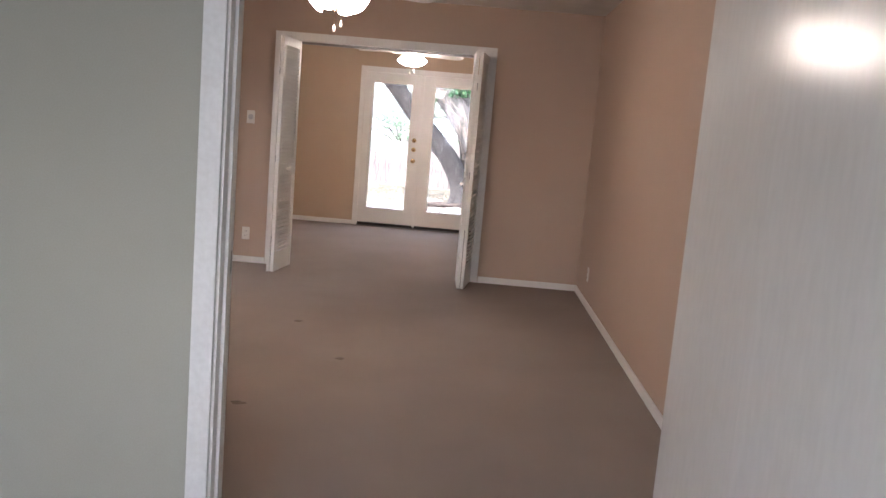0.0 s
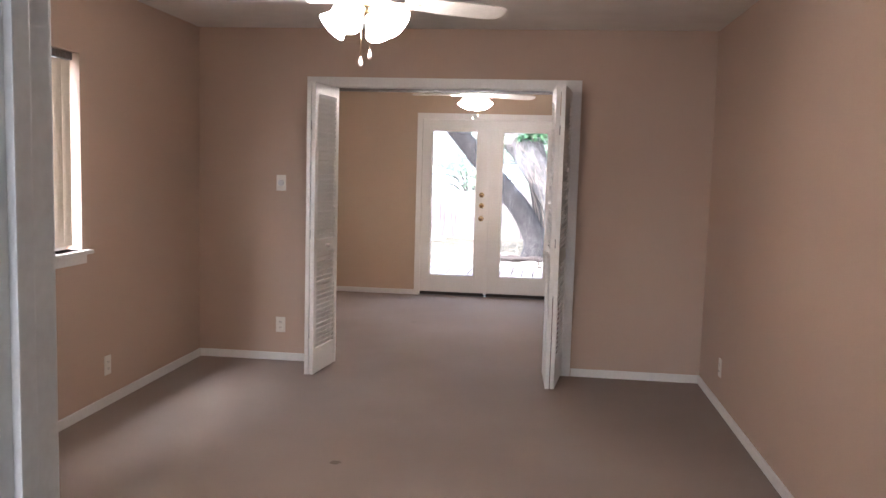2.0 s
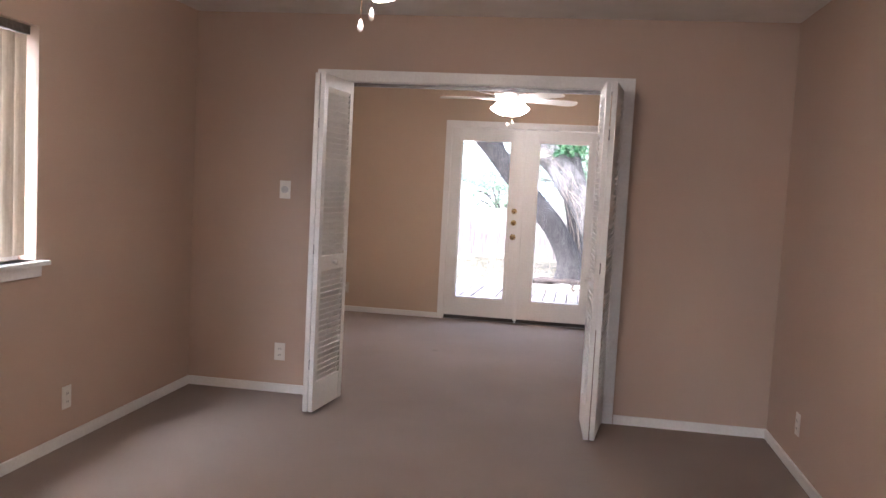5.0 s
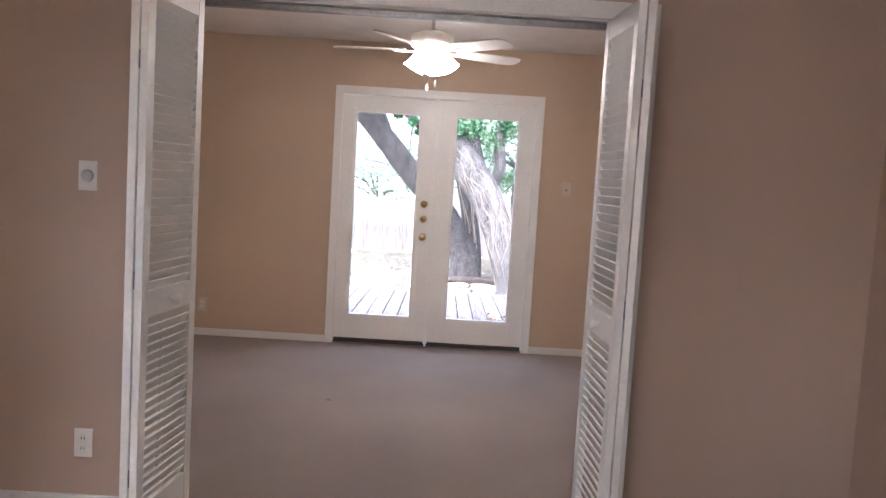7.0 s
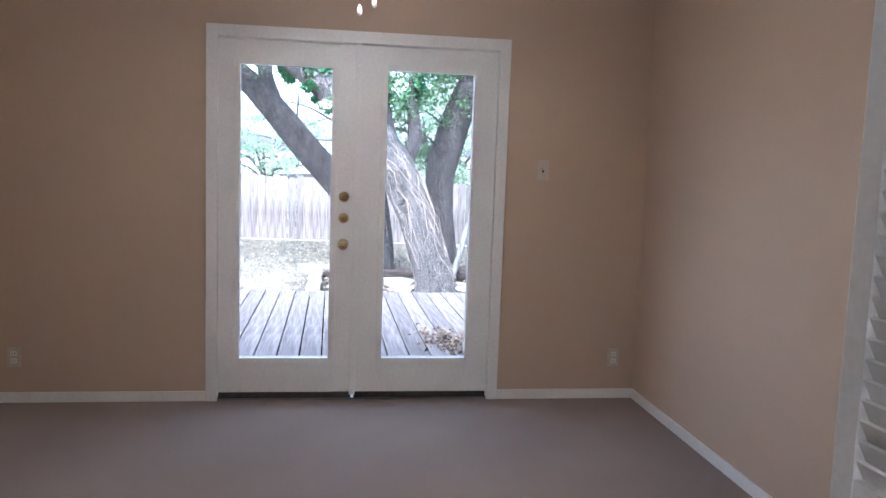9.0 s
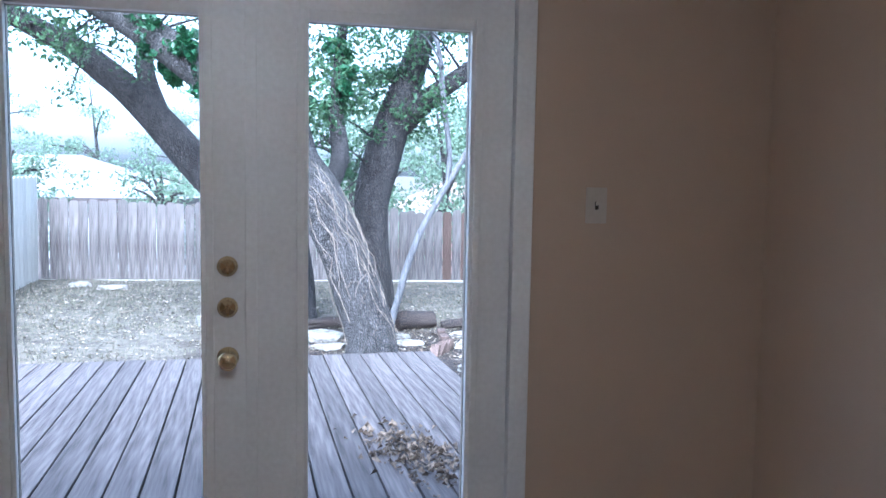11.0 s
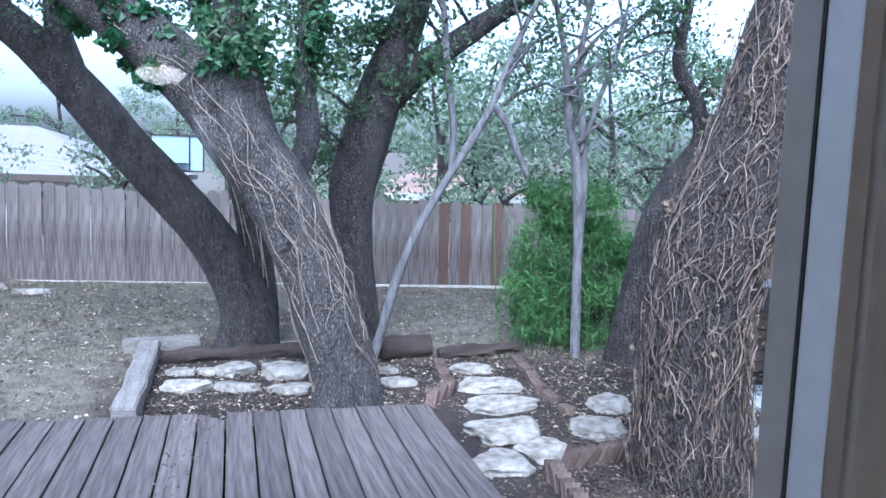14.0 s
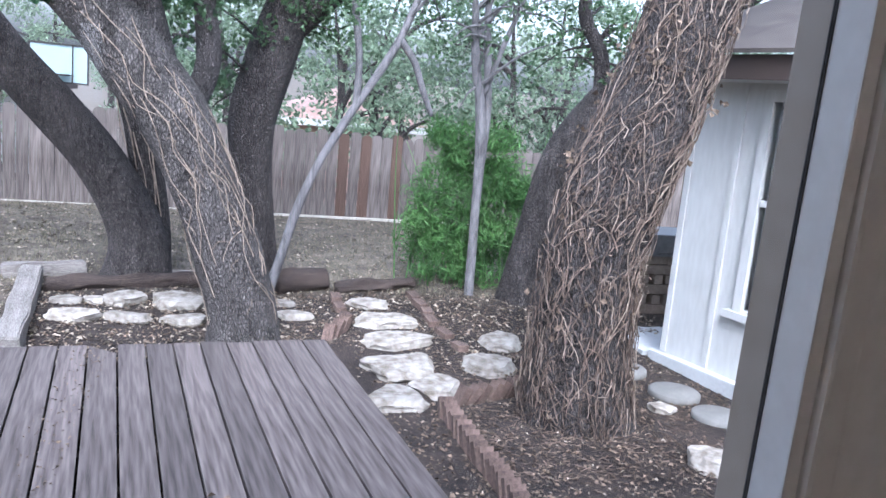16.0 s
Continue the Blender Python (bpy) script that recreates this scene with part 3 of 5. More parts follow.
# ---- switches and outlets ----
def wall_plate(name, at, turn, label, kind_of):
    d = holder(name, at, label, kind_of, turn=radians(turn))
    bm = bmesh.new()
    box(bm, -0.036, -0.006, -0.058, 0.036, 0.0, 0.058, 0.003)
    # plates on the north wall take the ivory darkened for weak light
    part("cover_plate", bm, DIMPLATE if at[1] > 10 else PLATE, d)
    if kind_of == "outlet":
        for z in (-0.021, 0.021):
            bm = bmesh.new()
            box(bm, -0.016, -0.0085, z - 0.014, 0.016, -0.005, z + 0.014, 0.003)
            sock = part("socket", bm, PLATE, d)
            for x in (-0.006, 0.006):
                bm = bmesh.new()
                box(bm, x - 0.0014, -0.0092, z - 0.006, x + 0.0014, -0.0084, z + 0.005)
                part("slot", bm, DARK, sock)
    elif kind_of == "thermostat":
        bm = bmesh.new()
        lathe(bm, [(0.024, 0), (0.024, 0.008), (0.019, 0.014), (0.0001, 0.0145)], 24, pose(0, -0.006, 0, 90))
        part("dial", bm, surf("pale_grey_dial", (0.42, 0.42, 0.41), (0.50, 0.50, 0.49), rough=0.4, bump=0), d, "round pale grey dial")
    else:
        bm = bmesh.new()
        box(bm, -0.006, -0.008, -0.013, 0.006, -0.0055, 0.013)
        part("toggle_slot", bm, DARK, d)
        bm = bmesh.new()
        box(bm, -0.004, -0.019, -0.002, 0.004, -0.006, 0.009, 0.001, Matrix.Rotation(radians(-15), 4, "X"))
        part("toggle", bm, DIMPLATE, d)
    return d


wall_plate("thermostat", (-1.508, 6.95, 1.340), 0, "ivory wall plate with a round dial", "thermostat")
wall_plate("wall_outlet", (-1.504, 6.95, 0.272), 0, "ivory duplex outlet low on the wall", "outlet")
wall_plate("wall_outlet", (XW, 5.60, 0.245), 90, "ivory duplex outlet low on the wall", "outlet")
wall_plate("wall_outlet", (XW, 4.66, 0.245), 90, "ivory duplex outlet low on the wall", "outlet")
wall_plate("wall_outlet", (XE, 6.31, 0.268), -90, "ivory duplex outlet low on the wall", "outlet")
wall_plate("wall_outlet", (-2.05, 10.45, 0.257), 0, "ivory duplex outlet beside the corner", "outlet")
wall_plate("wall_outlet", (1.39, 10.45, 0.254), 0, "ivory duplex outlet beside the corner", "outlet")
wall_plate("light_switch", (0.893, 10.45, 1.376), 0, "ivory toggle light switch beside the french doors", "switch")


# ---- marks trodden into the carpet ----
def carpet_stain(x, y, r, seed):
    rng = random.Random(seed)
    bm = bmesh.new()
    prism(bm, [(x + r * rng.uniform(0.5, 1.3) * math.cos(a * 0.524), y + 0.7 * r * rng.uniform(0.5, 1.3) * math.sin(a * 0.524), 0.0005) for a in range(12)], (0, 0, 0.002))
    return thing("carpet_stain", bm, STAIN, "small brown stain trodden into the carpet", "stain", "carpet stains")


STAIN = surf("brown_carpet_stain", (0.11, 0.08, 0.06), (0.20, 0.155, 0.125), scale=9, fine=330, rough=0.98, bump=0.8, dist=0.006)
for k, (x, y, r) in enumerate(((-0.56, 4.92, 0.035), (-0.14, 4.12, 0.028), (-0.49, 3.24, 0.035), (-0.753, 8.72, 0.02))):
    carpet_stain(x, y, r, 300 + k)


# ---- ceiling fans ----
def ceiling_fan(at, turn, zb, up, flare=52):
    """Five-blade fan; zb is the height of the blades, heights below are from there."""
    x, y = at
    d = holder("ceiling_fan", (x, y, zb), "white five-blade ceiling fan with four lit glass shades", "ceiling fan", "ceiling fans")
    top = ZC - zb
    bm = bmesh.new()
    lathe(bm, [(0.012, 0.10), (0.012, top - 0.05), (0.05, top - 0.045), (0.068, top - 0.01), (0.068, top)], 24)
    part("canopy", bm, FANWHITE, d)
    bm = bmesh.new()
    lathe(bm, [(0.06, 0.0), (0.10, 0.012), (0.128, 0.035), (0.132, 0.075), (0.120, 0.105), (0.07, 0.125), (0.012, 0.13)], 32)
    part("motor_housing", bm, FANWHITE, d)
    for k in range(5):
        a = radians(turn + 72 * k)
        r = Matrix.Rotation(a, 4, "Z")
        bm = bmesh.new()
        out = [(0.17, 0.045), (0.30, 0.062), (0.50, 0.068), (0.575, 0.064), (0.61, 0.045), (0.62, 0.0)]
        outline = [(p, q) for p, q in out] + [(p, -q) for p, q in reversed(out[:-1])]
        prism(bm, [(p, q, 0.0) for p, q in outline], (0, 0, 0.007))
        bmesh.ops.transform(bm, matrix=r @ Matrix.Translation((0, 0, 0.012)) @ Matrix.Rotation(radians(-13), 4, "X"), verts=bm.verts)
        blade = part("blade", bm, FANWHITE, d)
        bm = bmesh.new()
        box(bm, 0.09, -0.018, 0.002, 0.24, 0.018, 0.008, 0.002, r)
        part("bracket", bm, FANWHITE, blade)
    bm = bmesh.new()
    lathe(bm, [(0.015, up - 0.085), (0.05, up - 0.075), (0.055, up - 0.03), (0.045, 0.0), (0.045, 0.012)], 24)
    part("light_kit", bm, BRASS, d, "brass-coloured light fitting")
    for k in range(4):
        a = radians(turn + 45 + 90 * k)
        m = Matrix.Rotation(a, 4, "Z") @ Matrix.Translation((0.062, 0, up - 0.055)) @ Matrix.Rotation(radians(-flare), 4, "Y")
        bm = bmesh.new()
        lathe(bm, [(0.020, 0.0), (0.030, -0.012), (0.044, -0.045), (0.052, -0.08), (0.066, -0.108), (0.062, -0.107), (0.047, -0.08), (0.03, -0.03), (0.0001, -0.02)], 20, m)
        part("shade", bm, SHADE, d, "lit frosted glass bell shade")
    for dx, dy, ln in ((0.03, -0.03, 0.15), (-0.02, 0.035, 0.17)):
        bm = bmesh.new()
        lathe(bm, [(0.0016, -0.07 - ln), (0.0016, -0.07)], 6, pose(dx, dy, up))
        chain = part("pull_chain", bm, BRASS, d, "thin brass pull chain")
        bm = bmesh.new()
        lathe(bm, [(0.003, -0.07 - ln), (0.008, -0.085 - ln), (0.009, -0.10 - ln), (0.0001, -0.108 - ln)], 10, pose(dx, dy, up))
        part("pull_knob", bm, FANWHITE, chain, "small white pull knob")
    return d


ceiling_fan((-0.315, 4.3), 30, 2.125, 0.03)
ceiling_fan((-0.235, 8.8), 27, 2.165, 0.05, 30)

# ---- ground and deck ----
# the yard is laid out on its own axes and then set against the house
YARD = Matrix.Translation((0.070, 9.782, 0.030)) @ Matrix.Rotation(-0.1225, 4, "Z") @ Matrix.Rotation(-0.0225, 4, "X") @ Matrix.Translation((-0.15, -9.75, 0))
INDOORS = set(scene.objects)


def ground_sheet():
    xs = sorted(set([-1500, -300, -120, -60, -30, -15] + [round(-9 + 0.2 * k, 2) for k in range(91)] + [15, 30, 60, 120, 300, 1500]))
    ys = sorted(set([-300, -100, -40, -10, 4, 9] + [round(10.2 + 0.2 * k, 2) for k in range(70)] + [26, 30, 40, 60, 120, 300, 1500]))
    verts, faces = [], []
    for y in ys:
        for x in xs:
            near = abs(x) < 9.5 and 10 < y < 24.5
            z = ground_z(x, y) + (0.018 * noise.noise((x * 1.7, y * 1.7, 0)) + 0.02 * noise.noise((x * 0.5, y * 0.5, 3)) if near else 0)
            verts.append((x, y, z - min(1.6, 0.3 * max(0.0, y - 22)) - 0.06 * max(0.0, 10.2 - y) + 0.0225 * max(0.0, y - 26)))
    w = len(xs)
    for j in range(len(ys) - 1):
        for i in range(w - 1):
            faces.append((j * w + i, j * w + i + 1, (j + 1) * w + i + 1, (j + 1) * w + i))
    ob = tagged(new("ground", from_arrays("ground", verts, faces, GROUND)), "dark mulch bed giving way to thin dry lawn", "ground", kind="structure")
    for f in ob.data.polygons:
        f.use_smooth = True
    return ob


ground_sheet()


# ---- trees ----
def spline(points, step=0.06):
    """Points (x, y, z, r) joined by a smooth curve and resampled."""
    pts = [np.array(p, float) for p in points]
    pts = [2 * pts[0] - pts[1]] + pts + [2 * pts[-1] - pts[-2]]
    out = []
    for a, b, c, d in zip(pts, pts[1:], pts[2:], pts[3:]):
        n = max(2, int(np.linalg.norm(c[:3] - b[:3]) / step))
        for k in range(n):
            t = k / n
            out.append(0.5 * (2 * b + (c - a) * t + (2 * a - 5 * b + 4 * c - d) * t * t + (3 * b - a - 3 * c + d) * t ** 3))
    out.append(pts[-2])
    return np.array(out)


def tube(points, segs=14, rough=0.06, flare=0.0, step=0.06):
    """Vertices and faces of a tapered, uneven limb."""
    p = spline(points, step)
    verts, faces = [], []
    side = np.array([1.0, 0.0, 0.0])
    seed = random.uniform(0, 100)
    for k, (x, y, z, r) in enumerate(p):
        t = p[min(k + 1, len(p) - 1), :3] - p[max(k - 1, 0), :3]
        t /= np.linalg.norm(t) + 1e-9
        u = side - t * (side @ t)
        if np.linalg.norm(u) < 0.1:
            u = np.array([0.0, 1.0, 0.0]) - t * t[1]
        u /= np.linalg.norm(u)
        v = np.cross(t, u)
        h = k * step
        grow = 1 + flare * math.exp(-h / 0.16)
        for s in range(segs):
            a = 2 * math.pi * s / segs
            lump = 1 + rough * noise.noise((math.cos(a) * 2.2, math.sin(a) * 2.2, h * 2.0 + seed)) * 2 + flare * 0.6 * math.exp(-h / 0.14) * math.cos(a * 3 + seed)
            verts.append(np.array([x, y, z]) + (u * math.cos(a) + v * math.sin(a)) * max(r, 0.003) * grow * lump)
    n = len(p)
    for k in range(n - 1):
        for s in range(segs):
            faces.append((k * segs + s, k * segs + (s + 1) % segs, (k + 1) * segs + (s + 1) % segs, (k + 1) * segs + s))
    faces.append(tuple((n - 1) * segs + s for s in range(segs)))
    return verts, faces


def limb(name, points, material, parent, segs=14, rough=0.06, flare=0.0, label=""):
    v, f = tube(points, segs, rough, flare)
    ob = new(name, from_arrays(name, v, f, material))
    for poly in ob.data.polygons:
        poly.use_smooth = True
    ob.parent = parent
    ob.matrix_parent_inverse = parent.matrix_world.inverted()
    return tagged(ob, label)


def leaf_mesh(name, spots, size, material, droop=0.2, narrow=0.5, seed=0):
    """Leaves scattered in ellipsoid spots (x, y, z, rx, ry, rz, count); each leaf is a creased blade of two triangles a side."""
    rng = np.random.default_rng(seed)
    cs = []
    for x, y, z, rx, ry, rz, n in spots:
        d = rng.normal(size=(n, 3))
        d /= np.linalg.norm(d, axis=1)[:, None]
        cs.append(np.array([x, y, z]) + d * (rng.random(n) ** 0.45)[:, None] * np.array([rx, ry, rz]))
    c = np.concatenate(cs)
    n = len(c)
    ax = rng.normal(size=(n, 3)) + np.array([0, 0, -droop])
    ax /= np.linalg.norm(ax, axis=1)[:, None]
    sd = np.cross(ax, rng.normal(size=(n, 3)))
    sd /= np.linalg.norm(sd, axis=1)[:, None]
    up = np.cross(ax, sd)
    ln = size * rng.uniform(0.6, 1.35, n)[:, None]
    wd = ln * narrow * 0.5
    a, tip = c - ax * ln / 2, c + ax * ln / 2
    l_, r_ = c + sd * wd + up * wd * 0.4, c - sd * wd + up * wd * 0.4
    verts = np.stack([a, l_, tip, r_], 1).reshape(-1, 3)
    i = np.arange(n)[:, None] * 4
    faces = np.concatenate([i + [0, 1, 2], i + [0, 2, 3]], 0)
    return from_arrays(name, verts.tolist(), faces.tolist(), material)


def crown(name, spots, size, material, parent, droop=0.2, narrow=0.5, seed=0, label=""):
    ob = new(name, leaf_mesh(name, spots, size, material, droop, narrow, seed))
    if parent is not None:
        ob.parent = parent
        ob.matrix_parent_inverse = parent.matrix_world.inverted()
    return tagged(ob, label)


def clumps(seed, n, box6, r, per):
    """n leaf spots spread evenly at random in a box (x0, x1, y0, y1, z0, z1)."""
    rng = random.Random(seed)
    x0, x1, y0, y1, z0, z1 = box6
    return [(rng.uniform(x0, x1), rng.uniform(y0, y1), rng.uniform(z0, z1), r * rng.uniform(0.6, 1.4), r * rng.uniform(0.6, 1.4), r * rng.uniform(0.4, 0.9), per) for _ in range(n)]


def along(points, n, spread, r, per, seed, lo=0.0):
    """Leaf spots that follow a limb."""
    rng = random.Random(seed)
    p = spline(points, 0.1)
    out = []
    for _ in range(n):
        q = p[int(len(p) * (lo + (1 - lo) * rng.random())) - 1]
        out.append((q[0] + rng.uniform(-spread, spread), q[1] + rng.uniform(-spread, spread), q[2] + rng.uniform(-spread, spread), r, r, r * 0.8, per))
    return out


def twigs(points, n, reach, seed, lo=0.3):
    """Thin side shoots of a limb, joined in one mesh."""
    rng = random.Random(seed)
    p = spline(points, 0.1)
    verts, faces, ends = [], [], []
    for _ in range(n):
        q = p[int(len(p) * (lo + (1 - lo) * rng.random())) - 1]
        dx, dy, dz = rng.uniform(-1, 1), rng.uniform(-1, 1), rng.uniform(-0.5, 0.9)
        ln = reach * rng.uniform(0.5, 1.2)
        mid = (q[0] + dx * ln * 0.5, q[1] + dy * ln * 0.5, q[2] + dz * ln * 0.5 + 0.06, 0.010)
        end = (q[0] + dx * ln, q[1] + dy * ln, q[2] + dz * ln - 0.04, 0.003)
        v, f = tube([(q[0], q[1], q[2], min(0.022, q[3] * 0.6)), mid, end], 5, 0.02, 0, 0.12)
        b = len(verts)
        verts += v
        faces += [tuple(i + b for i in t) for t in f]
        ends.append(end)
    return verts, faces, ends


def add_twigs(points, n, reach, seed, material, parent, lo=0.3):
    v, f, ends = twigs(points, n, reach, seed, lo)
    ob = new("twigs", from_arrays("twigs", v, f, material))
    ob.parent = parent
    ob.matrix_parent_inverse = parent.matrix_world.inverted()
    tagged(ob, kind="stuff")
    return ends


def creeper(points, n, seed, material, parent, radius, lo, hi, wander, name="vine", joined=False, face=-1.0, amp=1.0):
    """Dry stems that climb a trunk, close to its bark, on the side that faces the house."""
    rng = random.Random(seed)
    p = spline(points, 0.06)
    allv, allf = [], []
    for k in range(n):
        a = rng.uniform(-1.45, 1.45)
        drift = rng.uniform(-0.25, 0.25)
        i0 = int(len(p) * rng.uniform(*lo))
        i1 = int(len(p) * rng.uniform(*hi))
        path = []
        for i in range(i0, max(i0 + 6, i1), 3):
            if i >= len(p):
                break
            x, y, z, r = p[i]
            a += rng.uniform(-wander, wander) * 0.45 + drift * wander * 0.4
            a = max(-1.5, min(1.5, a))
            rr = r * 1.03 + rng.uniform(-0.002, 0.02) * amp
            path.append((x + rr * math.sin(a), y + face * rr * math.cos(a), z + rng.uniform(-0.03, 0.03) * amp, radius * rng.uniform(0.6, 1.2)))
        if len(path) < 3:
            continue
        v, f = tube(path, 5, 0.05, 0, 0.07)
        if joined:
            b = len(allv)
            allv += v
            allf += [tuple(i + b for i in t) for t in f]
        else:
            ob = new(name, from_arrays(name, v, f, material))
            ob.parent = parent
            ob.matrix_parent_inverse = parent.matrix_world.inverted()
    if joined:
        ob = new(name, from_arrays(name, allv, allf, material))
        ob.parent = parent
        ob.matrix_parent_inverse = parent.matrix_world.inverted()
        tagged(ob, kind="stuff")


def tangle(points, n, seed, material, parent, radius, span, length, name="twig_mat", lift=0.045, low_bias=1.0):
    """Short crooked twigs that lie at all angles over a trunk's bark, joined."""
    rng = random.Random(seed)
    p = spline(points, 0.03)
    allv, allf = [], []
    for _ in range(n):
        h = span[0] + (span[1] - span[0]) * rng.random() ** low_bias
        a = rng.uniform(-1.7, 1.7)
        up, side = rng.gauss(0.9, 0.35), rng.gauss(0, 0.35)
        ln = rng.uniform(*length)
        off, steps = rng.uniform(0, lift), 4
        thick = radius * rng.uniform(0.45, 1.25)
        path = []
        for j in range(steps):
            i = min(len(p) - 1, max(0, int(h * (len(p) - 1))))
            x, y, z, r = p[i]
            rr = r * 1.02 + off + 0.012 * rng.random()
            path.append((x + rr * math.sin(a), y - rr * math.cos(a), z + rng.uniform(-0.012, 0.012), thick * (1 - 0.2 * j)))
            h += up * ln / steps / (0.03 * len(p))
            a += side * ln / steps / max(r, 0.1)
            side += rng.gauss(0, 0.45)
            up += rng.gauss(0, 0.25)
        v, f = tube(path, 4, 0.05, 0, 0.05)
        b = len(allv)
        allv += v
        allf += [tuple(i + b for i in t) for t in f]
    ob = new(name, from_arrays(name, allv, allf, material))
    ob.parent = parent
    ob.matrix_parent_inverse = parent.matrix_world.inverted()
    tagged(ob, kind="stuff")


def tree(name, at, label):
    d = holder(name, at, label, "tree")
    bpy.context.view_layer.update()
    return d


# centre oak that leans over the deck's end
TA = [(0.36, 16.12, -0.42, 0.27), (0.34, 16.12, -0.05, 0.25), (0.22, 16.13, 0.35, 0.245), (0.10, 16.15, 0.72, 0.235), (-0.04, 16.17, 1.05, 0.235), (-0.20, 16.19, 1.36, 0.25), (-0.44, 16.20, 1.68, 0.25), (-0.72, 16.20, 2.04, 0.23), (-1.15, 16.2, 2.42, 0.20), (-1.9, 16.15, 2.95, 0.15), (-2.9, 16.0, 3.5, 0.10), (-3.9, 15.8, 4.1, 0.05)]
TA2 = [(-0.24, 16.22, 1.45, 0.15), (-0.36, 16.25, 1.85, 0.13), (-0.45, 16.27, 2.2, 0.115), (-0.55, 16.3, 2.6, 0.10), (-0.85, 16.3, 3.4, 0.07), (-1.2, 16.2, 4.2, 0.04)]
TA3 = [(-0.12, 16.25, 1.35, 0.10), (0.02, 16.4, 1.75, 0.09), (-0.02, 16.5, 2.3, 0.075), (0.05, 16.5, 3.2, 0.05), (0.1, 16.4, 4.0, 0.03)]
oak_a = tree("oak_tree", (0.36, 16.12, -0.36), "large leaning oak with ivy and dry climbing vines beside the deck")
limb("trunk", TA, PALEBARK, oak_a, 28, 0.035, 0.18)
limb("limb", TA2, BARK, oak_a, 16)
limb("limb", TA3, BARK, oak_a, 12)
creeper(TA, 15, 3, VINE, oak_a, 0.0038, (0.02, 0.22), (0.28, 0.5), 1.0, amp=1.6)
tangle(TA, 80, 4, VINE, oak_a, 0.0034, (0.03, 0.5), (0.08, 0.28), "vine_shoots", 0.02)
crown("ivy", along(TA[7:10], 60, 0.17, 0.11, 48, 5) + along(TA2[2:], 44, 0.14, 0.13, 70, 6) + along(TA3[2:], 8, 0.10, 0.12, 40, 8), 0.08, IVY, oak_a, 0.6, 0.85, 7, "dark green ivy leaves")
e1 = add_twigs(TA, 26, 0.9, 11, BARK, oak_a, 0.62)
e2 = add_twigs(TA2, 20, 0.7, 12, BARK, oak_a, 0.35)
crown("crown", [(x, y, z, 0.32, 0.32, 0.24, 110) for x, y, z, _ in e1 + e2] + clumps(13, 26, (-3.6, 0.6, 15.4, 17.2, 3.1, 4.6), 0.45, 150) + along(TA3, 14, 0.25, 0.25, 110, 14, 0.3), 0.062, LEAF, oak_a, 0.2, 0.55, 15, "small mid-green oak leaves")

# two-stemmed oak to its left
TB = [(-0.56, 17.72, -0.34, 0.28), (-0.53, 17.7, -0.05, 0.265), (-0.56, 17.7, 0.22, 0.235), (-0.70, 17.7, 0.55, 0.22), (-0.92, 17.7, 0.9, 0.21), (-1.22, 17.7, 1.25, 0.205), (-1.62, 17.7, 1.68, 0.20), (-2.0, 17.7, 2.12, 0.19), (-2.5, 17.65, 2.62, 0.165), (-3.2, 17.6, 3.1, 0.12), (-4.2, 17.4, 3.5, 0.08), (-5.4, 17.2, 3.7, 0.04)]
TB2 = [(-0.42, 17.85, -0.2, 0.17), (-0.44, 17.9, 0.3, 0.15), (-0.50, 17.92, 0.75, 0.14), (-0.60, 17.95, 1.25, 0.135), (-0.75, 18.0, 1.8, 0.12), (-0.9, 18.05, 2.6, 0.10), (-1.2, 18.1, 3.6, 0.06), (-1.3, 18.1, 4.6, 0.03)]
TB3 = [(-2.05, 17.7, 2.2, 0.13), (-2.2, 17.75, 2.7, 0.11), (-2.25, 17.8, 3.4, 0.08), (-2.5, 17.8, 4.4, 0.04)]
oak_b = tree("oak_tree", (-0.55, 17.72, -0.28), "dark two-stemmed oak leaning over the lawn")
limb("trunk", TB, BARK, oak_b, 26, 0.04, 0.28)
limb("limb", TB2, BARK, oak_b, 18)
limb("limb", TB3, BARK, oak_b, 14)
e1 = add_twigs(TB, 24, 0.9, 21, BARK, oak_b, 0.6)
e2 = add_twigs(TB2, 14, 0.7, 22, BARK, oak_b, 0.5)
crown("crown", [(x, y, z, 0.28, 0.28, 0.22, 60) for x, y, z, _ in e1 + e2] + clumps(23, 16, (-5.0, -0.8, 16.8, 18.4, 3.4, 4.8), 0.45, 130), 0.062, LEAF, oak_b, 0.2, 0.55, 24, "small mid-green oak leaves")
crown("dead_leaves", along(TB[3:9], 20, 0.10, 0.08, 7, 25), 0.075, LITTER, oak_b, 0.5, 0.8, 26, "clinging dry brown leaves")
creeper(TB2, 5, 27, VINE, oak_b, 0.007, (0.05, 0.15), (0.3, 0.4), 0.25)

# upright oak behind
TC = [(0.56, 17.5, -0.32, 0.17), (0.53, 17.5, 0.1, 0.14), (0.42, 17.5, 0.8, 0.175), (0.39, 17.5, 1.3, 0.205), (0.50, 17.5, 1.8, 0.215), (0.66, 17.5, 2.29, 0.20), (0.82, 17.5, 2.75, 0.17), (1.0, 17.5, 3.4, 0.12), (1.1, 17.4, 4.4, 0.06)]
TC2 = [(0.62, 17.5, 2.1, 0.15), (0.95, 17.45, 2.42, 0.13), (1.35, 17.4, 2.72, 0.10), (1.9, 17.3, 3.1, 0.07), (2.6, 17.2, 3.5, 0.04)]
oak_c = tree("oak_tree", (0.55, 17.5, -0.25), "upright ridged-bark oak with a leafy crown")
limb("trunk", TC, BARK, oak_c, 24, 0.04, 0.1)
limb("limb", TC2, BARK, oak_c, 16)
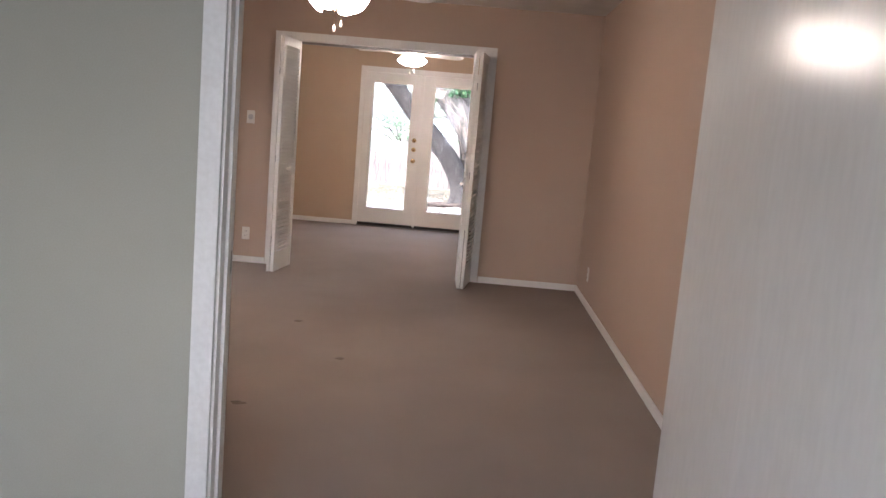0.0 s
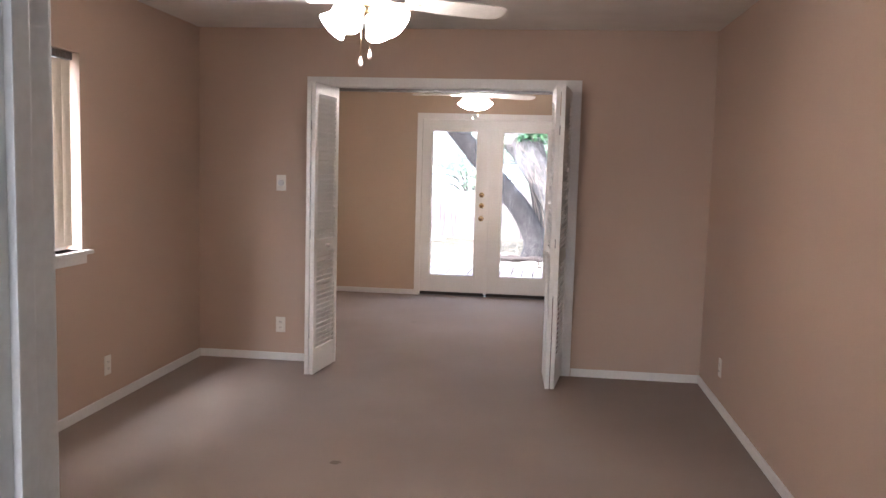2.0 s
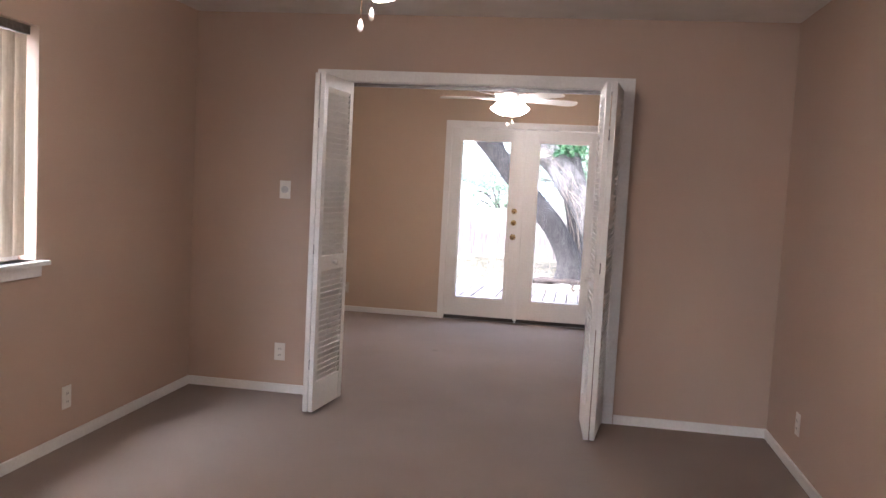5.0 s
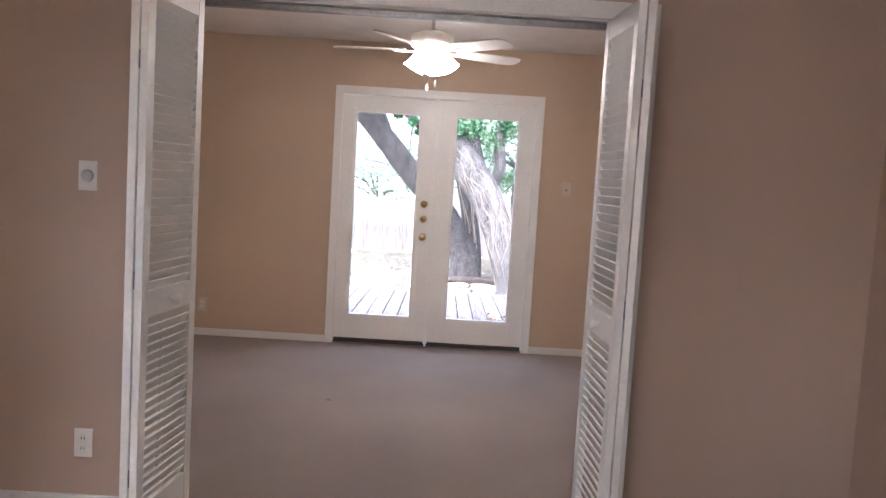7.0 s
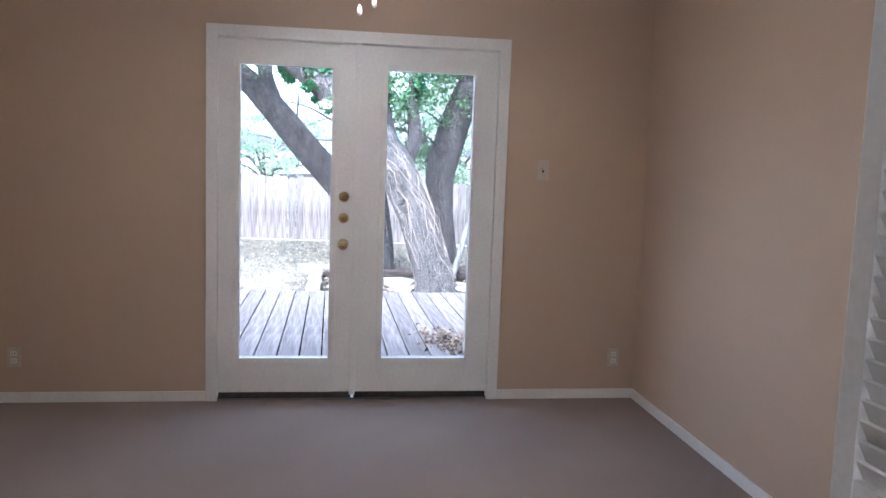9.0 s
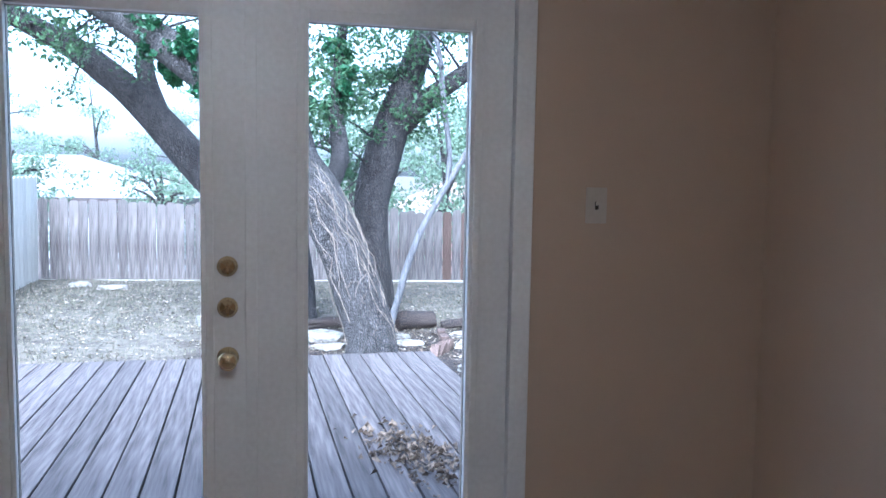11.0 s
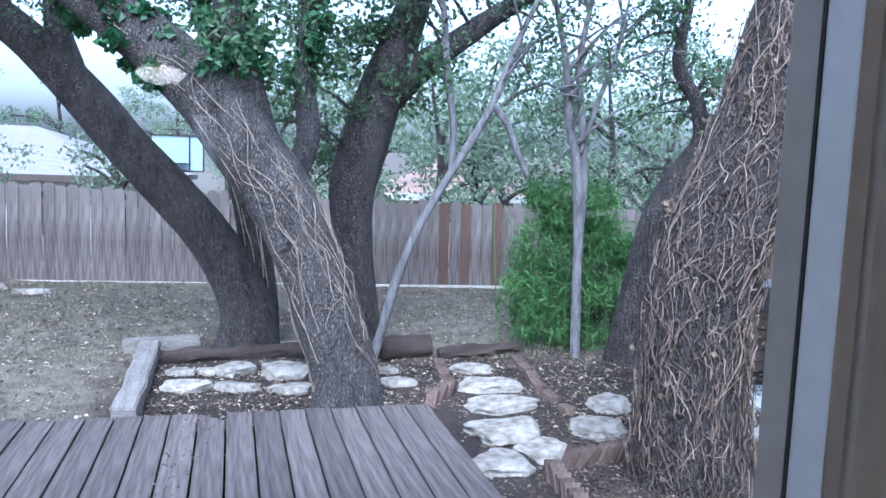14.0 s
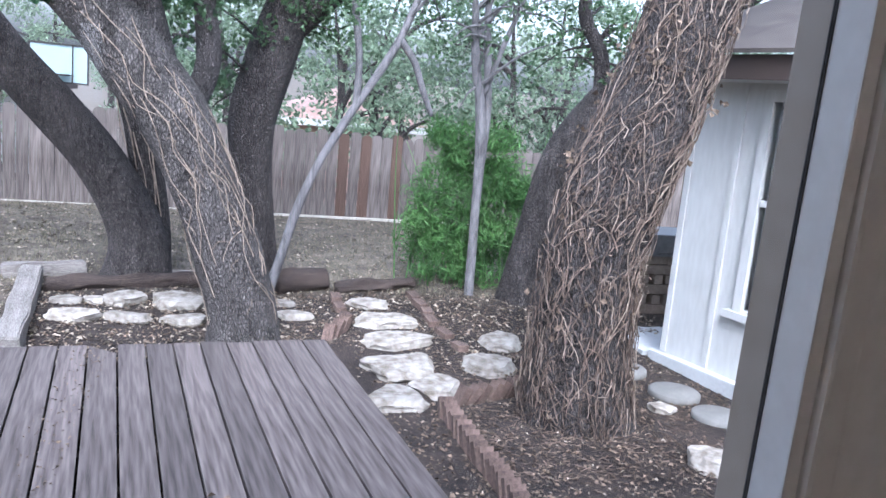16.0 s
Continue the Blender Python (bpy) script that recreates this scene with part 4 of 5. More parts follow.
e1 = add_twigs(TC, 34, 0.75, 31, BARK, oak_c, 0.42)
e2 = add_twigs(TC2, 18, 0.7, 32, BARK, oak_c, 0.3)
crown("crown", [(x, y, z, 0.24, 0.24, 0.20, 85) for x, y, z, _ in e1 + e2] + clumps(33, 18, (-0.5, 1.9, 16.9, 18.4, 2.7, 4.6), 0.36, 120) + clumps(34, 12, (0.35, 0.95, 17.2, 17.7, 2.0, 2.9), 0.22, 90), 0.062, LEAF, oak_c, 0.2, 0.55, 35, "small mid-green oak leaves")

# slim grey-barked tree that forks
TS = [(0.52, 17.2, -0.36, 0.056), (0.61, 17.2, -0.10, 0.048), (0.70, 17.2, 0.22, 0.042), (0.79, 17.2, 0.56, 0.039), (0.95, 17.2, 0.98, 0.038), (1.13, 17.2, 1.31, 0.036), (1.27, 17.2, 1.55, 0.037), (1.50, 17.2, 1.94, 0.036), (1.63, 17.2, 2.21, 0.032), (1.80, 17.2, 2.67, 0.027), (2.0, 17.2, 3.13, 0.02), (2.15, 17.2, 3.6, 0.01)]
TS2 = [(1.25, 17.2, 1.52, 0.034), (1.25, 17.2, 1.93, 0.031), (1.185, 17.2, 2.39, 0.034), (1.14, 17.2, 2.89, 0.028), (1.08, 17.2, 3.2, 0.02), (1.0, 17.2, 3.7, 0.01)]
TS3 = [(1.60, 17.2, 2.12, 0.034), (1.74, 17.22, 1.95, 0.032), (1.84, 17.24, 1.72, 0.03), (1.95, 17.26, 1.49, 0.022)]
slim = tree("slim_tree", (0.64, 17.2, -0.24), "slender pale-grey tree leaning and forking behind the oak")
limb("trunk", TS, GREYB, slim, 12, 0.10)
limb("limb", TS2, GREYB, slim, 10, 0.03)
limb("limb", TS3, GREYB, slim, 10, 0.03)
e1 = add_twigs(TS, 20, 0.7, 41, GREYB, slim, 0.68)
e2 = add_twigs(TS2, 12, 0.5, 42, GREYB, slim, 0.5)
crown("crown", [(x, y, z, 0.20, 0.20, 0.18, 40) for x, y, z, _ in e1 + e2], 0.052, LEAF, slim, 0.2, 0.55, 43, "sparse small green leaves")

# grey multi-stem tree in the bamboo
TG = [(2.546, 17.5, -0.36, 0.049), (2.527, 17.5, 0.611, 0.047), (2.517, 17.5, 1.22, 0.054), (2.461, 17.5, 1.689, 0.047), (2.386, 17.5, 2.017, 0.042), (2.321, 17.5, 2.607, 0.034), (2.161, 17.5, 3.282, 0.019)]
TG2 = [(2.536, 17.5, 1.126, 0.042), (2.555, 17.52, 1.595, 0.039), (2.517, 17.53, 2.017, 0.037), (2.471, 17.53, 2.607, 0.032), (2.583, 17.5, 3.282, 0.017)]
TG3 = [(2.499, 17.5, 1.736, 0.028), (2.649, 17.5, 2.204, 0.026), (2.799, 17.5, 2.626, 0.021), (2.911, 17.5, 3.188, 0.011)]
grey = tree("slim_tree", (2.55, 17.5, -0.24), "weathered grey many-stemmed tree rising from the bamboo")
for row in (TG, TG2, TG3):
    limb("trunk" if row is TG else "limb", row, GREYB, grey, 10, 0.05)
e1 = [e for k, row in enumerate((TG, TG2, TG3)) for e in add_twigs(row, 12, 0.75, 51 + k, GREYB, grey, 0.55)]
crown("crown", [(x, y, z, 0.2, 0.2, 0.18, 30) for x, y, z, _ in e1] + clumps(55, 7, (1.9, 3.6, 17.5, 18.6, 2.3, 3.6), 0.26, 50), 0.052, LEAF, grey, 0.2, 0.55, 56, "sparse small green leaves")

# vine-covered oak near the path
TD = [(2.50, 14.79, -0.44, 0.36), (2.46, 14.79, -0.15, 0.345), (2.45, 14.79, 0.25, 0.315), (2.47, 14.79, 0.65, 0.305), (2.55, 14.79, 1.1, 0.31), (2.66, 14.79, 1.45, 0.315), (2.80, 14.79, 1.83, 0.29), (2.94, 14.79, 2.35, 0.275), (3.1, 14.79, 3.0, 0.24), (3.2, 14.7, 4.0, 0.18), (3.3, 14.7, 5.0, 0.1)]
TD2 = [(3.05, 14.79, 2.8, 0.12), (3.5, 15.2, 3.1, 0.10), (4.2, 15.6, 3.3, 0.07), (5.0, 16.0, 3.5, 0.03)]
oak_d = tree("oak_tree", (2.5, 14.79, -0.36), "thick oak trunk wrapped in dense dry vines")
limb("trunk", TD, BARK, oak_d, 30, 0.03, 0.14)
limb("limb", TD2, BARK, oak_d, 14)
tangle(TD, 1500, 61, VINED, oak_d, 0.0038, (0.0, 0.62), (0.08, 0.30), "vine_mat", 0.04, 1.3)
tangle(TD, 260, 66, VINE, oak_d, 0.0034, (0.0, 0.62), (0.08, 0.26), "pale_vine_mat", 0.06)
creeper(TD, 18, 62, VINE, oak_d, 0.0038, (0.0, 0.5), (0.15, 0.75), 0.8, amp=2.0)
crown("dead_leaves", along(TD[:8], 120, 0.22, 0.16, 9, 67), 0.035, LITTER, oak_d, 0.5, 0.8, 68, "clinging dry brown leaves")
e1 = add_twigs(TD2, 12, 0.7, 63, BARK, oak_d, 0.3)
crown("crown", [(x, y, z, 0.25, 0.25, 0.2, 80) for x, y, z, _ in e1] + clumps(64, 10, (2.4, 4.6, 14.2, 16.2, 3.3, 4.8), 0.38, 100), 0.062, LEAF, oak_d, 0.2, 0.55, 65, "small mid-green oak leaves")
crown("dead_leaves", along(TD[1:8], 300, 0.26, 0.12, 8, 66), 0.042, LITTER, oak_d, 0.5, 0.8, 67, "dry brown leaves caught in the vines")

# dark leaning oak behind it
TE = [(3.0, 17.4, -0.34, 0.21), (3.02, 17.4, -0.1, 0.19), (3.13, 17.4, 0.5, 0.18), (3.32, 17.4, 1.18, 0.20), (3.70, 17.4, 1.75, 0.20), (4.10, 17.4, 2.16, 0.19), (4.7, 17.4, 2.7, 0.16), (5.6, 17.3, 3.3, 0.1)]
TE2 = [(3.66, 17.4, 1.72, 0.09), (3.62, 17.45, 2.2, 0.075), (3.42, 17.5, 2.6, 0.06), (3.5, 17.5, 3.2, 0.04)]
oak_e = tree("oak_tree", (3.0, 17.4, -0.25), "dark oak leaning away beside the bamboo")
limb("trunk", TE, BARK, oak_e, 22, 0.04, 0.15)
limb("limb", TE2, BARK, oak_e, 12, 0.08)
e1 = add_twigs(TE, 26, 0.9, 71, BARK, oak_e, 0.5) + add_twigs(TE2, 16, 0.6, 72, BARK, oak_e, 0.3)
crown("crown", [(x, y, z, 0.22, 0.22, 0.2, 45) for x, y, z, _ in e1] + clumps(73, 14, (3.2, 6.0, 16.8, 18.0, 2.9, 4.4), 0.4, 110), 0.062, LEAF, oak_e, 0.2, 0.55, 74, "small mid-green oak leaves")


# ---- bamboo ----
def bamboo():
    d = tree("bamboo_clump", (2.55, 17.85, -0.2), "dense bright-green bamboo clump beside the fence")
    rng = random.Random(81)
    av, af = [], []
    for _ in range(46):
        x, y = rng.gauss(2.6, 0.36), rng.gauss(17.95, 0.14)
        h = rng.uniform(0.9, 1.75)
        v, f = tube([(x, y, ground_z(x, y) - 0.03, 0.008), (x + rng.uniform(-0.1, 0.1), y, h * 0.5, 0.006), (x + rng.uniform(-0.3, 0.3), y + rng.uniform(-0.2, 0.1), h - 0.2, 0.002)], 5, 0.02, 0, 0.2)
        b = len(av)
        av += v
        af += [tuple(i + b for i in t) for t in f]
    ob = new("culms", from_arrays("culms", av, af, BAMBOO))
    ob.parent = d
    ob.matrix_parent_inverse = d.matrix_world.inverted()
    tagged(ob, kind="stuff")
    spots = []
    for _ in range(230):
        t = rng.random()
        x = 2.58 + rng.uniform(-1, 1) * (0.42 + 0.22 * math.sin(math.pi * min(t * 1.1, 1)))
        spots.append((x, 17.92 + rng.uniform(-0.25, 0.25), -0.12 + 1.5 * t + rng.uniform(-0.16, 0.16), rng.uniform(0.08, 0.2), 0.16, rng.uniform(0.08, 0.2), 56))
    crown("foliage", spots, 0.105, BAMBOO, d, 0.5, 0.14, 82, "narrow bright-green leaves")


bamboo()


# ---- garden stones, bricks and timbers ----
def rock(name, x, y, sx, sy, h, turn, seed, material=STONE, label="pale limestone slab lying in the mulch"):
    """A split limestone slab: a lump cut by random planes, then weathered."""
    rng = random.Random(seed)
    bm = bmesh.new()
    bmesh.ops.create_icosphere(bm, subdivisions=4, radius=1.0)
    cuts = []
    for _ in range(9):
        a = rng.uniform(0, 6.28)
        cuts.append((Vector((math.cos(a), math.sin(a), rng.uniform(-0.15, 0.35))).normalized(), rng.uniform(0.62, 0.95)))
    for _ in range(3):
        cuts.append((Vector((rng.uniform(-0.22, 0.22), rng.uniform(-0.22, 0.22), 1)).normalized(), rng.uniform(0.50, 0.68)))
    for v in bm.verts:
        c = v.co.copy()
        for nrm, far in cuts:
            d = c.dot(nrm) - far
            if d > 0:
                c -= nrm * d
        n2 = noise.noise((c.x * 3 + seed, c.y * 3, c.z * 3))
        n3 = noise.noise((c.x * 9 + seed, c.y * 9, c.z * 9))
        c *= 1 + 0.10 * n2 + 0.05 * n3
        v.co = Vector((c.x * 1.26 * sx, c.y * 1.24 * sy, max(-0.6, c.z) * h * 1.0))
    ob = thing(name, bm, material, label, "stone", "garden stones")
    ob.matrix_world = Matrix.Translation((x, y, ground_z(x, y) + h * 0.30)) @ Matrix.Rotation(radians(turn), 4, "Z") @ Matrix.Rotation(radians(rng.uniform(-4, 4)), 4, "X")
    return ob


for k, (x, y, sx, sy, h, a) in enumerate([(-0.87, 16.55, 0.19, 0.10, 0.07, 5), (-0.49, 16.56, 0.16, 0.09, 0.07, -5), (-0.99, 16.93, 0.11, 0.09, 0.05, 0), (-0.58, 16.98, 0.16, 0.13, 0.08, 20), (-0.18, 16.98, 0.20, 0.15, 0.09, -10), (-0.06, 16.55, 0.17, 0.09, 0.06, 8), (0.78, 16.72, 0.13, 0.09, 0.06, 0), (0.72, 17.05, 0.10, 0.07, 0.05, 10), (-0.80, 16.95, 0.10, 0.07, 0.04, 0), (-0.15, 17.75, 0.16, 0.08, 0.06, 5),
                                          (1.49, 17.10, 0.20, 0.13, 0.05, 0), (1.52, 16.62, 0.23, 0.17, 0.08, -10), (1.54, 16.14, 0.27, 0.15, 0.09, 0), (1.48, 15.63, 0.28, 0.20, 0.09, 10), (1.33, 15.05, 0.22, 0.20, 0.08, -15), (1.66, 15.27, 0.20, 0.17, 0.07, 30), (2.42, 16.18, 0.17, 0.18, 0.08, 0), (2.18, 15.68, 0.21, 0.17, 0.07, 15), (3.19, 14.86, 0.09, 0.08, 0.05, 0), (3.02, 13.98, 0.11, 0.14, 0.12, 20), (-3.2, 19.9, 0.2, 0.12, 0.06, 0), (-3.7, 20.1, 0.16, 0.10, 0.06, 0)]):
    rock("stepping_stone" if 10 <= k <= 17 else "garden_stone", x, y, sx, sy, h, a, 3.7 * k + 1)

for x, y, r in ((3.28, 15.6, 0.17), (3.45, 15.14, 0.19), (3.52, 14.68, 0.18)):
    bm = bmesh.new()
    lathe(bm, [(r, -0.03), (r, 0.025), (r - 0.012, 0.036), (0.0001, 0.037)], 32)
    ob = thing("round_paver", bm, ROUNDST, "round grey concrete paver set in the soil", "paver", "round pavers")
    ob.location = (x, y, ground_z(x, y) + 0.012)


def brick_mesh():
    bm = bmesh.new()
    box(bm, -0.098, -0.045, -0.028, 0.098, 0.045, 0.028, 0.005)
    return mesh_of("edging_brick", bm, BRICK)


EDGING = brick_mesh()


def brick_row(a, b, step, upright, seed):
    """Bricks set along a line: upright and tilted, or lying end to end."""
    rng = random.Random(seed)
    a, b = Vector(a), Vector(b)
    n = max(2, int((b - a).length / step))
    ang = math.atan2((b - a).y, (b - a).x)
    for k in range(n):
        p = a.lerp(b, (k + 0.5) / n)
        ob = tagged(new("edging_brick", EDGING), "weathered red brick set in the bed edge", "brick", "brick edging")
        z = ground_z(p.x, p.y)
        if upright:
            m = Matrix.Rotation(ang + rng.uniform(-0.1, 0.1), 4, "Z") @ Matrix.Rotation(radians(rng.uniform(48, 66)), 4, "Y") @ Matrix.Rotation(radians(rng.uniform(-6, 6)), 4, "X")
            ob.matrix_world = Matrix.Translation((p.x + rng.uniform(-0.01, 0.01), p.y, z + 0.03)) @ m
        else:
            m = Matrix.Rotation(ang + rng.uniform(-0.14, 0.14), 4, "Z") @ Matrix.Rotation(radians(rng.uniform(-6, 6)), 4, "Y")
            ob.matrix_world = Matrix.Translation((p.x + rng.uniform(-0.015, 0.015), p.y, z + 0.022)) @ m


brick_row((1.60, 14.85), (1.66, 13.1), 0.075, True, 1)
brick_row((2.28, 15.22), (1.72, 15.02), 0.075, True, 2)
brick_row((1.20, 17.38), (1.22, 16.55), 0.21, False, 3)
brick_row((1.20, 16.52), (1.00, 16.2), 0.07, True, 4)
brick_row((1.93, 17.45), (1.97, 16.55), 0.21, False, 5)
brick_row((1.97, 16.5), (2.06, 15.92), 0.205, False, 6)


def timber(name, a, b, w, h, material, label, seed, round_=False):
    a, b = Vector((*a, 0)), Vector((*b, 0))
    ln, ang = (b - a).length, math.atan2((b - a).y, (b - a).x)
    za, zb = ground_z(a.x, a.y), ground_z(b.x, b.y)
    if round_:
        bm = bmesh.new()
        lathe(bm, [(w * 0.8, -ln / 2)] + [(w, -ln / 2 + 0.02 + (ln - 0.04) * k / 40) for k in range(41)] + [(w * 0.8, ln / 2)], 18, Matrix.Rotation(radians(90), 4, "Y"))
    else:
        bm = bmesh.new()
        box(bm, -ln / 2, -w / 2, -h / 2, ln / 2, w / 2, h / 2)
        bmesh.ops.subdivide_edges(bm, edges=[e for e in bm.edges if abs((e.verts[0].co - e.verts[1].co).x) > ln * 0.5], cuts=22, use_grid_fill=True)
        bmesh.ops.bevel(bm, geom=[e for e in bm.edges if e.is_manifold and e.calc_face_angle(0) > 1.0], offset=0.012, segments=2, affect="EDGES")
    for v in bm.verts:
        c = v.co
        v.co += Vector((0.02 * noise.noise((c.y * 9, c.z * 9, seed)), 0.018 * noise.noise((c.x * 3, c.z * 6, seed)), 0.016 * noise.noise((c.x * 4, c.y * 8, seed + 4))))
        if round_:
            v.co += Vector((0, 0.028 * noise.noise((c.x * 5, c.y * 22, c.z * 22 + seed)), 0.034 * noise.noise((c.x * 4 + 7, c.y * 20, c.z * 20 + seed)) + 0.03 * noise.noise((c.x * 1.6, 0, seed))))
    for f in bm.faces:
        f.smooth = round_
    ob = thing(name, bm, material, label, "timber")
    mid = (a + b) / 2
    ob.matrix_world = Matrix.Translation((mid.x, mid.y, (za + zb) / 2 + (w * 0.72 if round_ else h * 0.38))) @ Matrix.Rotation(ang, 4, "Z") @ Matrix.Rotation(-math.atan2(zb - za, ln), 4, "Y")
    return ob


timber("garden_timber", (-1.17, 15.75), (-1.36, 17.45), 0.17, 0.17, TIE, "weathered grey railroad tie edging the bed", 1)
timber("garden_timber", (-1.62, 17.56), (-0.98, 17.74), 0.16, 0.13, TIE, "weathered grey railroad tie end lying on the lawn", 2)
timber("garden_log", (-1.22, 17.2), (0.42, 17.62), 0.07, 0.14, LOGM, "long dark rotting log edging the bed", 3, True)
timber("garden_log", (0.66, 17.42), (1.14, 17.62), 0.115, 0.2, LOGM, "short thick dark rotting log", 4, True)
timber("garden_log", (1.22, 17.45), (2.02, 17.66), 0.05, 0.1, LOGM, "thin dark landscape timber", 5, True)
timber("garden_log", (1.24, 17.53), (2.04, 17.75), 0.05, 0.1, LOGM, "thin dark landscape timber", 6, True)


# ---- shed and barbecue ----
def shed():
    ang = math.atan2(-0.964, 0.266)
    d = holder("shed", (3.74, 15.87, -0.36), "white board-sided shed with a brown roof edge and shuttered window", "shed", turn=ang)
    bpy.context.view_layer.update()
    # local x runs along the visible wall, local y goes into the shed
    L, H, D = 4.4, 2.33, 2.6
    bm = bmesh.new()
    box(bm, 0, 0, 0.12, 0.72, 0.09, H), box(bm, 1.56, 0, 0.12, L, 0.09, H), box(bm, 0.72, 0, 0.12, 1.56, 0.09, 0.66), box(bm, 0.72, 0, 2.22, 1.56, 0.09, H)
    box(bm, 0, 0.09, 0.12, 0.09, D, H), box(bm, 0.09, D - 0.09, 0.12, L, D, H), box(bm, L - 0.09, 0.09, 0.12, L, D - 0.09, H)
    part("wall", bm, SHEDW, d)
    bm = bmesh.new()
    box(bm, -0.06, -0.08, 0, L, D, 0.12, 0.01)
    part("footing", bm, SLABM, d, "stained concrete footing")
    for x in (0.0, 0.44, 1.70, 2.6, 3.4):
        bm = bmesh.new()
        box(bm, x, -0.016, 0.13, x + 0.055, -0.001, H - 0.02, 0.003)
        part("batten", bm, SHEDW, d)
    bm = bmesh.new()
    box(bm, -0.25, -0.30, H, L + 0.2, D + 0.3, H + 0.03)
    part("soffit", bm, SHEDW, d)
    bm = bmesh.new()
    box(bm, -0.27, -0.33, H + 0.0, L + 0.2, -0.303, H + 0.17, 0.004), box(bm, -0.28, -0.303, H, -0.253, D + 0.3, H + 0.17, 0.004)
    part("fascia", bm, FASCIA, d, "dark brown fascia board")
    bm = bmesh.new()
    prism(bm, [(-0.32, -0.38, H + 0.175), (L + 0.3, -0.38, H + 0.175), (L + 0.3, D / 2, H + 0.85), (-0.32, D / 2, H + 0.85)], (0, 0, 0.03))
    prism(bm, [(-0.32, D / 2, H + 0.852), (L + 0.3, D / 2, H + 0.852), (L + 0.3, D + 0.38, H + 0.177), (-0.32, D + 0.38, H + 0.177)], (0, 0, 0.03))
    part("roof", bm, SHINGLE, d)
    bm = bmesh.new()
    box(bm, 0.66, -0.03, 0.60, 0.74, -0.002, 2.28, 0.004), box(bm, 1.54, -0.03, 0.60, 1.62, -0.002, 2.28, 0.004)
    box(bm, 0.74, -0.03, 2.20, 1.54, -0.002, 2.28, 0.004), box(bm, 0.60, -0.06, 0.585, 1.68, -0.002, 0.645, 0.004)
    w = part("window", bm, SHEDW, d, "white framed shed window")
    bm = bmesh.new()
    box(bm, 0.74, 0.0, 1.445, 1.54, 0.03, 1.495, 0.003)
    part("meeting_rail", bm, SHEDW, w)
    bm = bmesh.new()
    sheet(bm, [(0.73, 0.032, 0.645), (1.55, 0.032, 0.645), (1.55, 0.032, 2.22), (0.73, 0.032, 2.22)])
    part("pane", bm, GLASS, w)
    bm = bmesh.new()
    box(bm, 0.0, -0.021, -0.002, 0.78, 0.021, 0.002, 0.0, Matrix.Rotation(radians(52), 4, "X"))
    me = mesh_of("shutter_slat", bm, TRIM)
    for k in range(34):
        s = new("shutter_slat", me)
        s.parent = w
        s.location = (0.75, 0.060, 0.68 + k * 0.045)
    bm = bmesh.new()
    box(bm, 0.60, 0.13, 0.55, 1.70, 0.14, 2.3)
    part("inner_shade", bm, TRIM, d, "pale shade behind the slats")


shed()
boxes("pavement", [(3.62, 15.95, -0.40, 5.6, 16.75, -0.27)], SLABM, "pale concrete pad beside the shed", "pavement", 0.01)


def barbecue():
    d = holder("barbecue", (4.1, 17.1, -0.24), "brick garden barbecue with vent holes and a dark metal hood", "barbecue")
    rng = random.Random(9)
    bm = bmesh.new()
    box(bm, -0.147, -0.067, -0.047, 0.147, 0.067, 0.047, 0.006)
    me = mesh_of("block", bm, surf("tan_block", (0.15, 0.115, 0.085), (0.27, 0.215, 0.165), scale=6, fine=40, rough=0.92, bump=0.6, vary=0.2))
    for c in range(6):
        for k in range(3):
            if c in (1, 3) and k % 2 == 0:
                xs = [(0.10 + k * 0.3 - 0.06, 0.55), (0.10 + k * 0.3 + 0.13, 0.30)]
            else:
                xs = [(0.15 + k * 0.3 + (0.0 if c % 2 else 0.04), 0.98)]
            for x, sx in xs:
                s = new("block", me)
                s.parent = d
                s.matrix_local = Matrix.Translation((x, 0, 0.05 + c * 0.1)) @ Matrix.Diagonal((sx, 1, 0.97, 1))
    # dark box filling the inside behind the vent holes
    bm = bmesh.new()
    box(bm, 0.0, 0.10, 0.0, 0.92, 0.5, 0.58)
    part("core", bm, DARK, d, "dark box behind the barbecue's block openings")
    bm = bmesh.new()
    vs = box(bm, 0.02, -0.08, 0.60, 0.92, 0.5, 0.80, 0.02)
    part("hood", bm, STEEL, d, "dull grey metal hood")
    bm = bmesh.new()
    box(bm, -0.02, -0.10, 0.585, 0.96, 0.52, 0.605, 0.004)
    part("shelf", bm, STEEL, d)


barbecue()


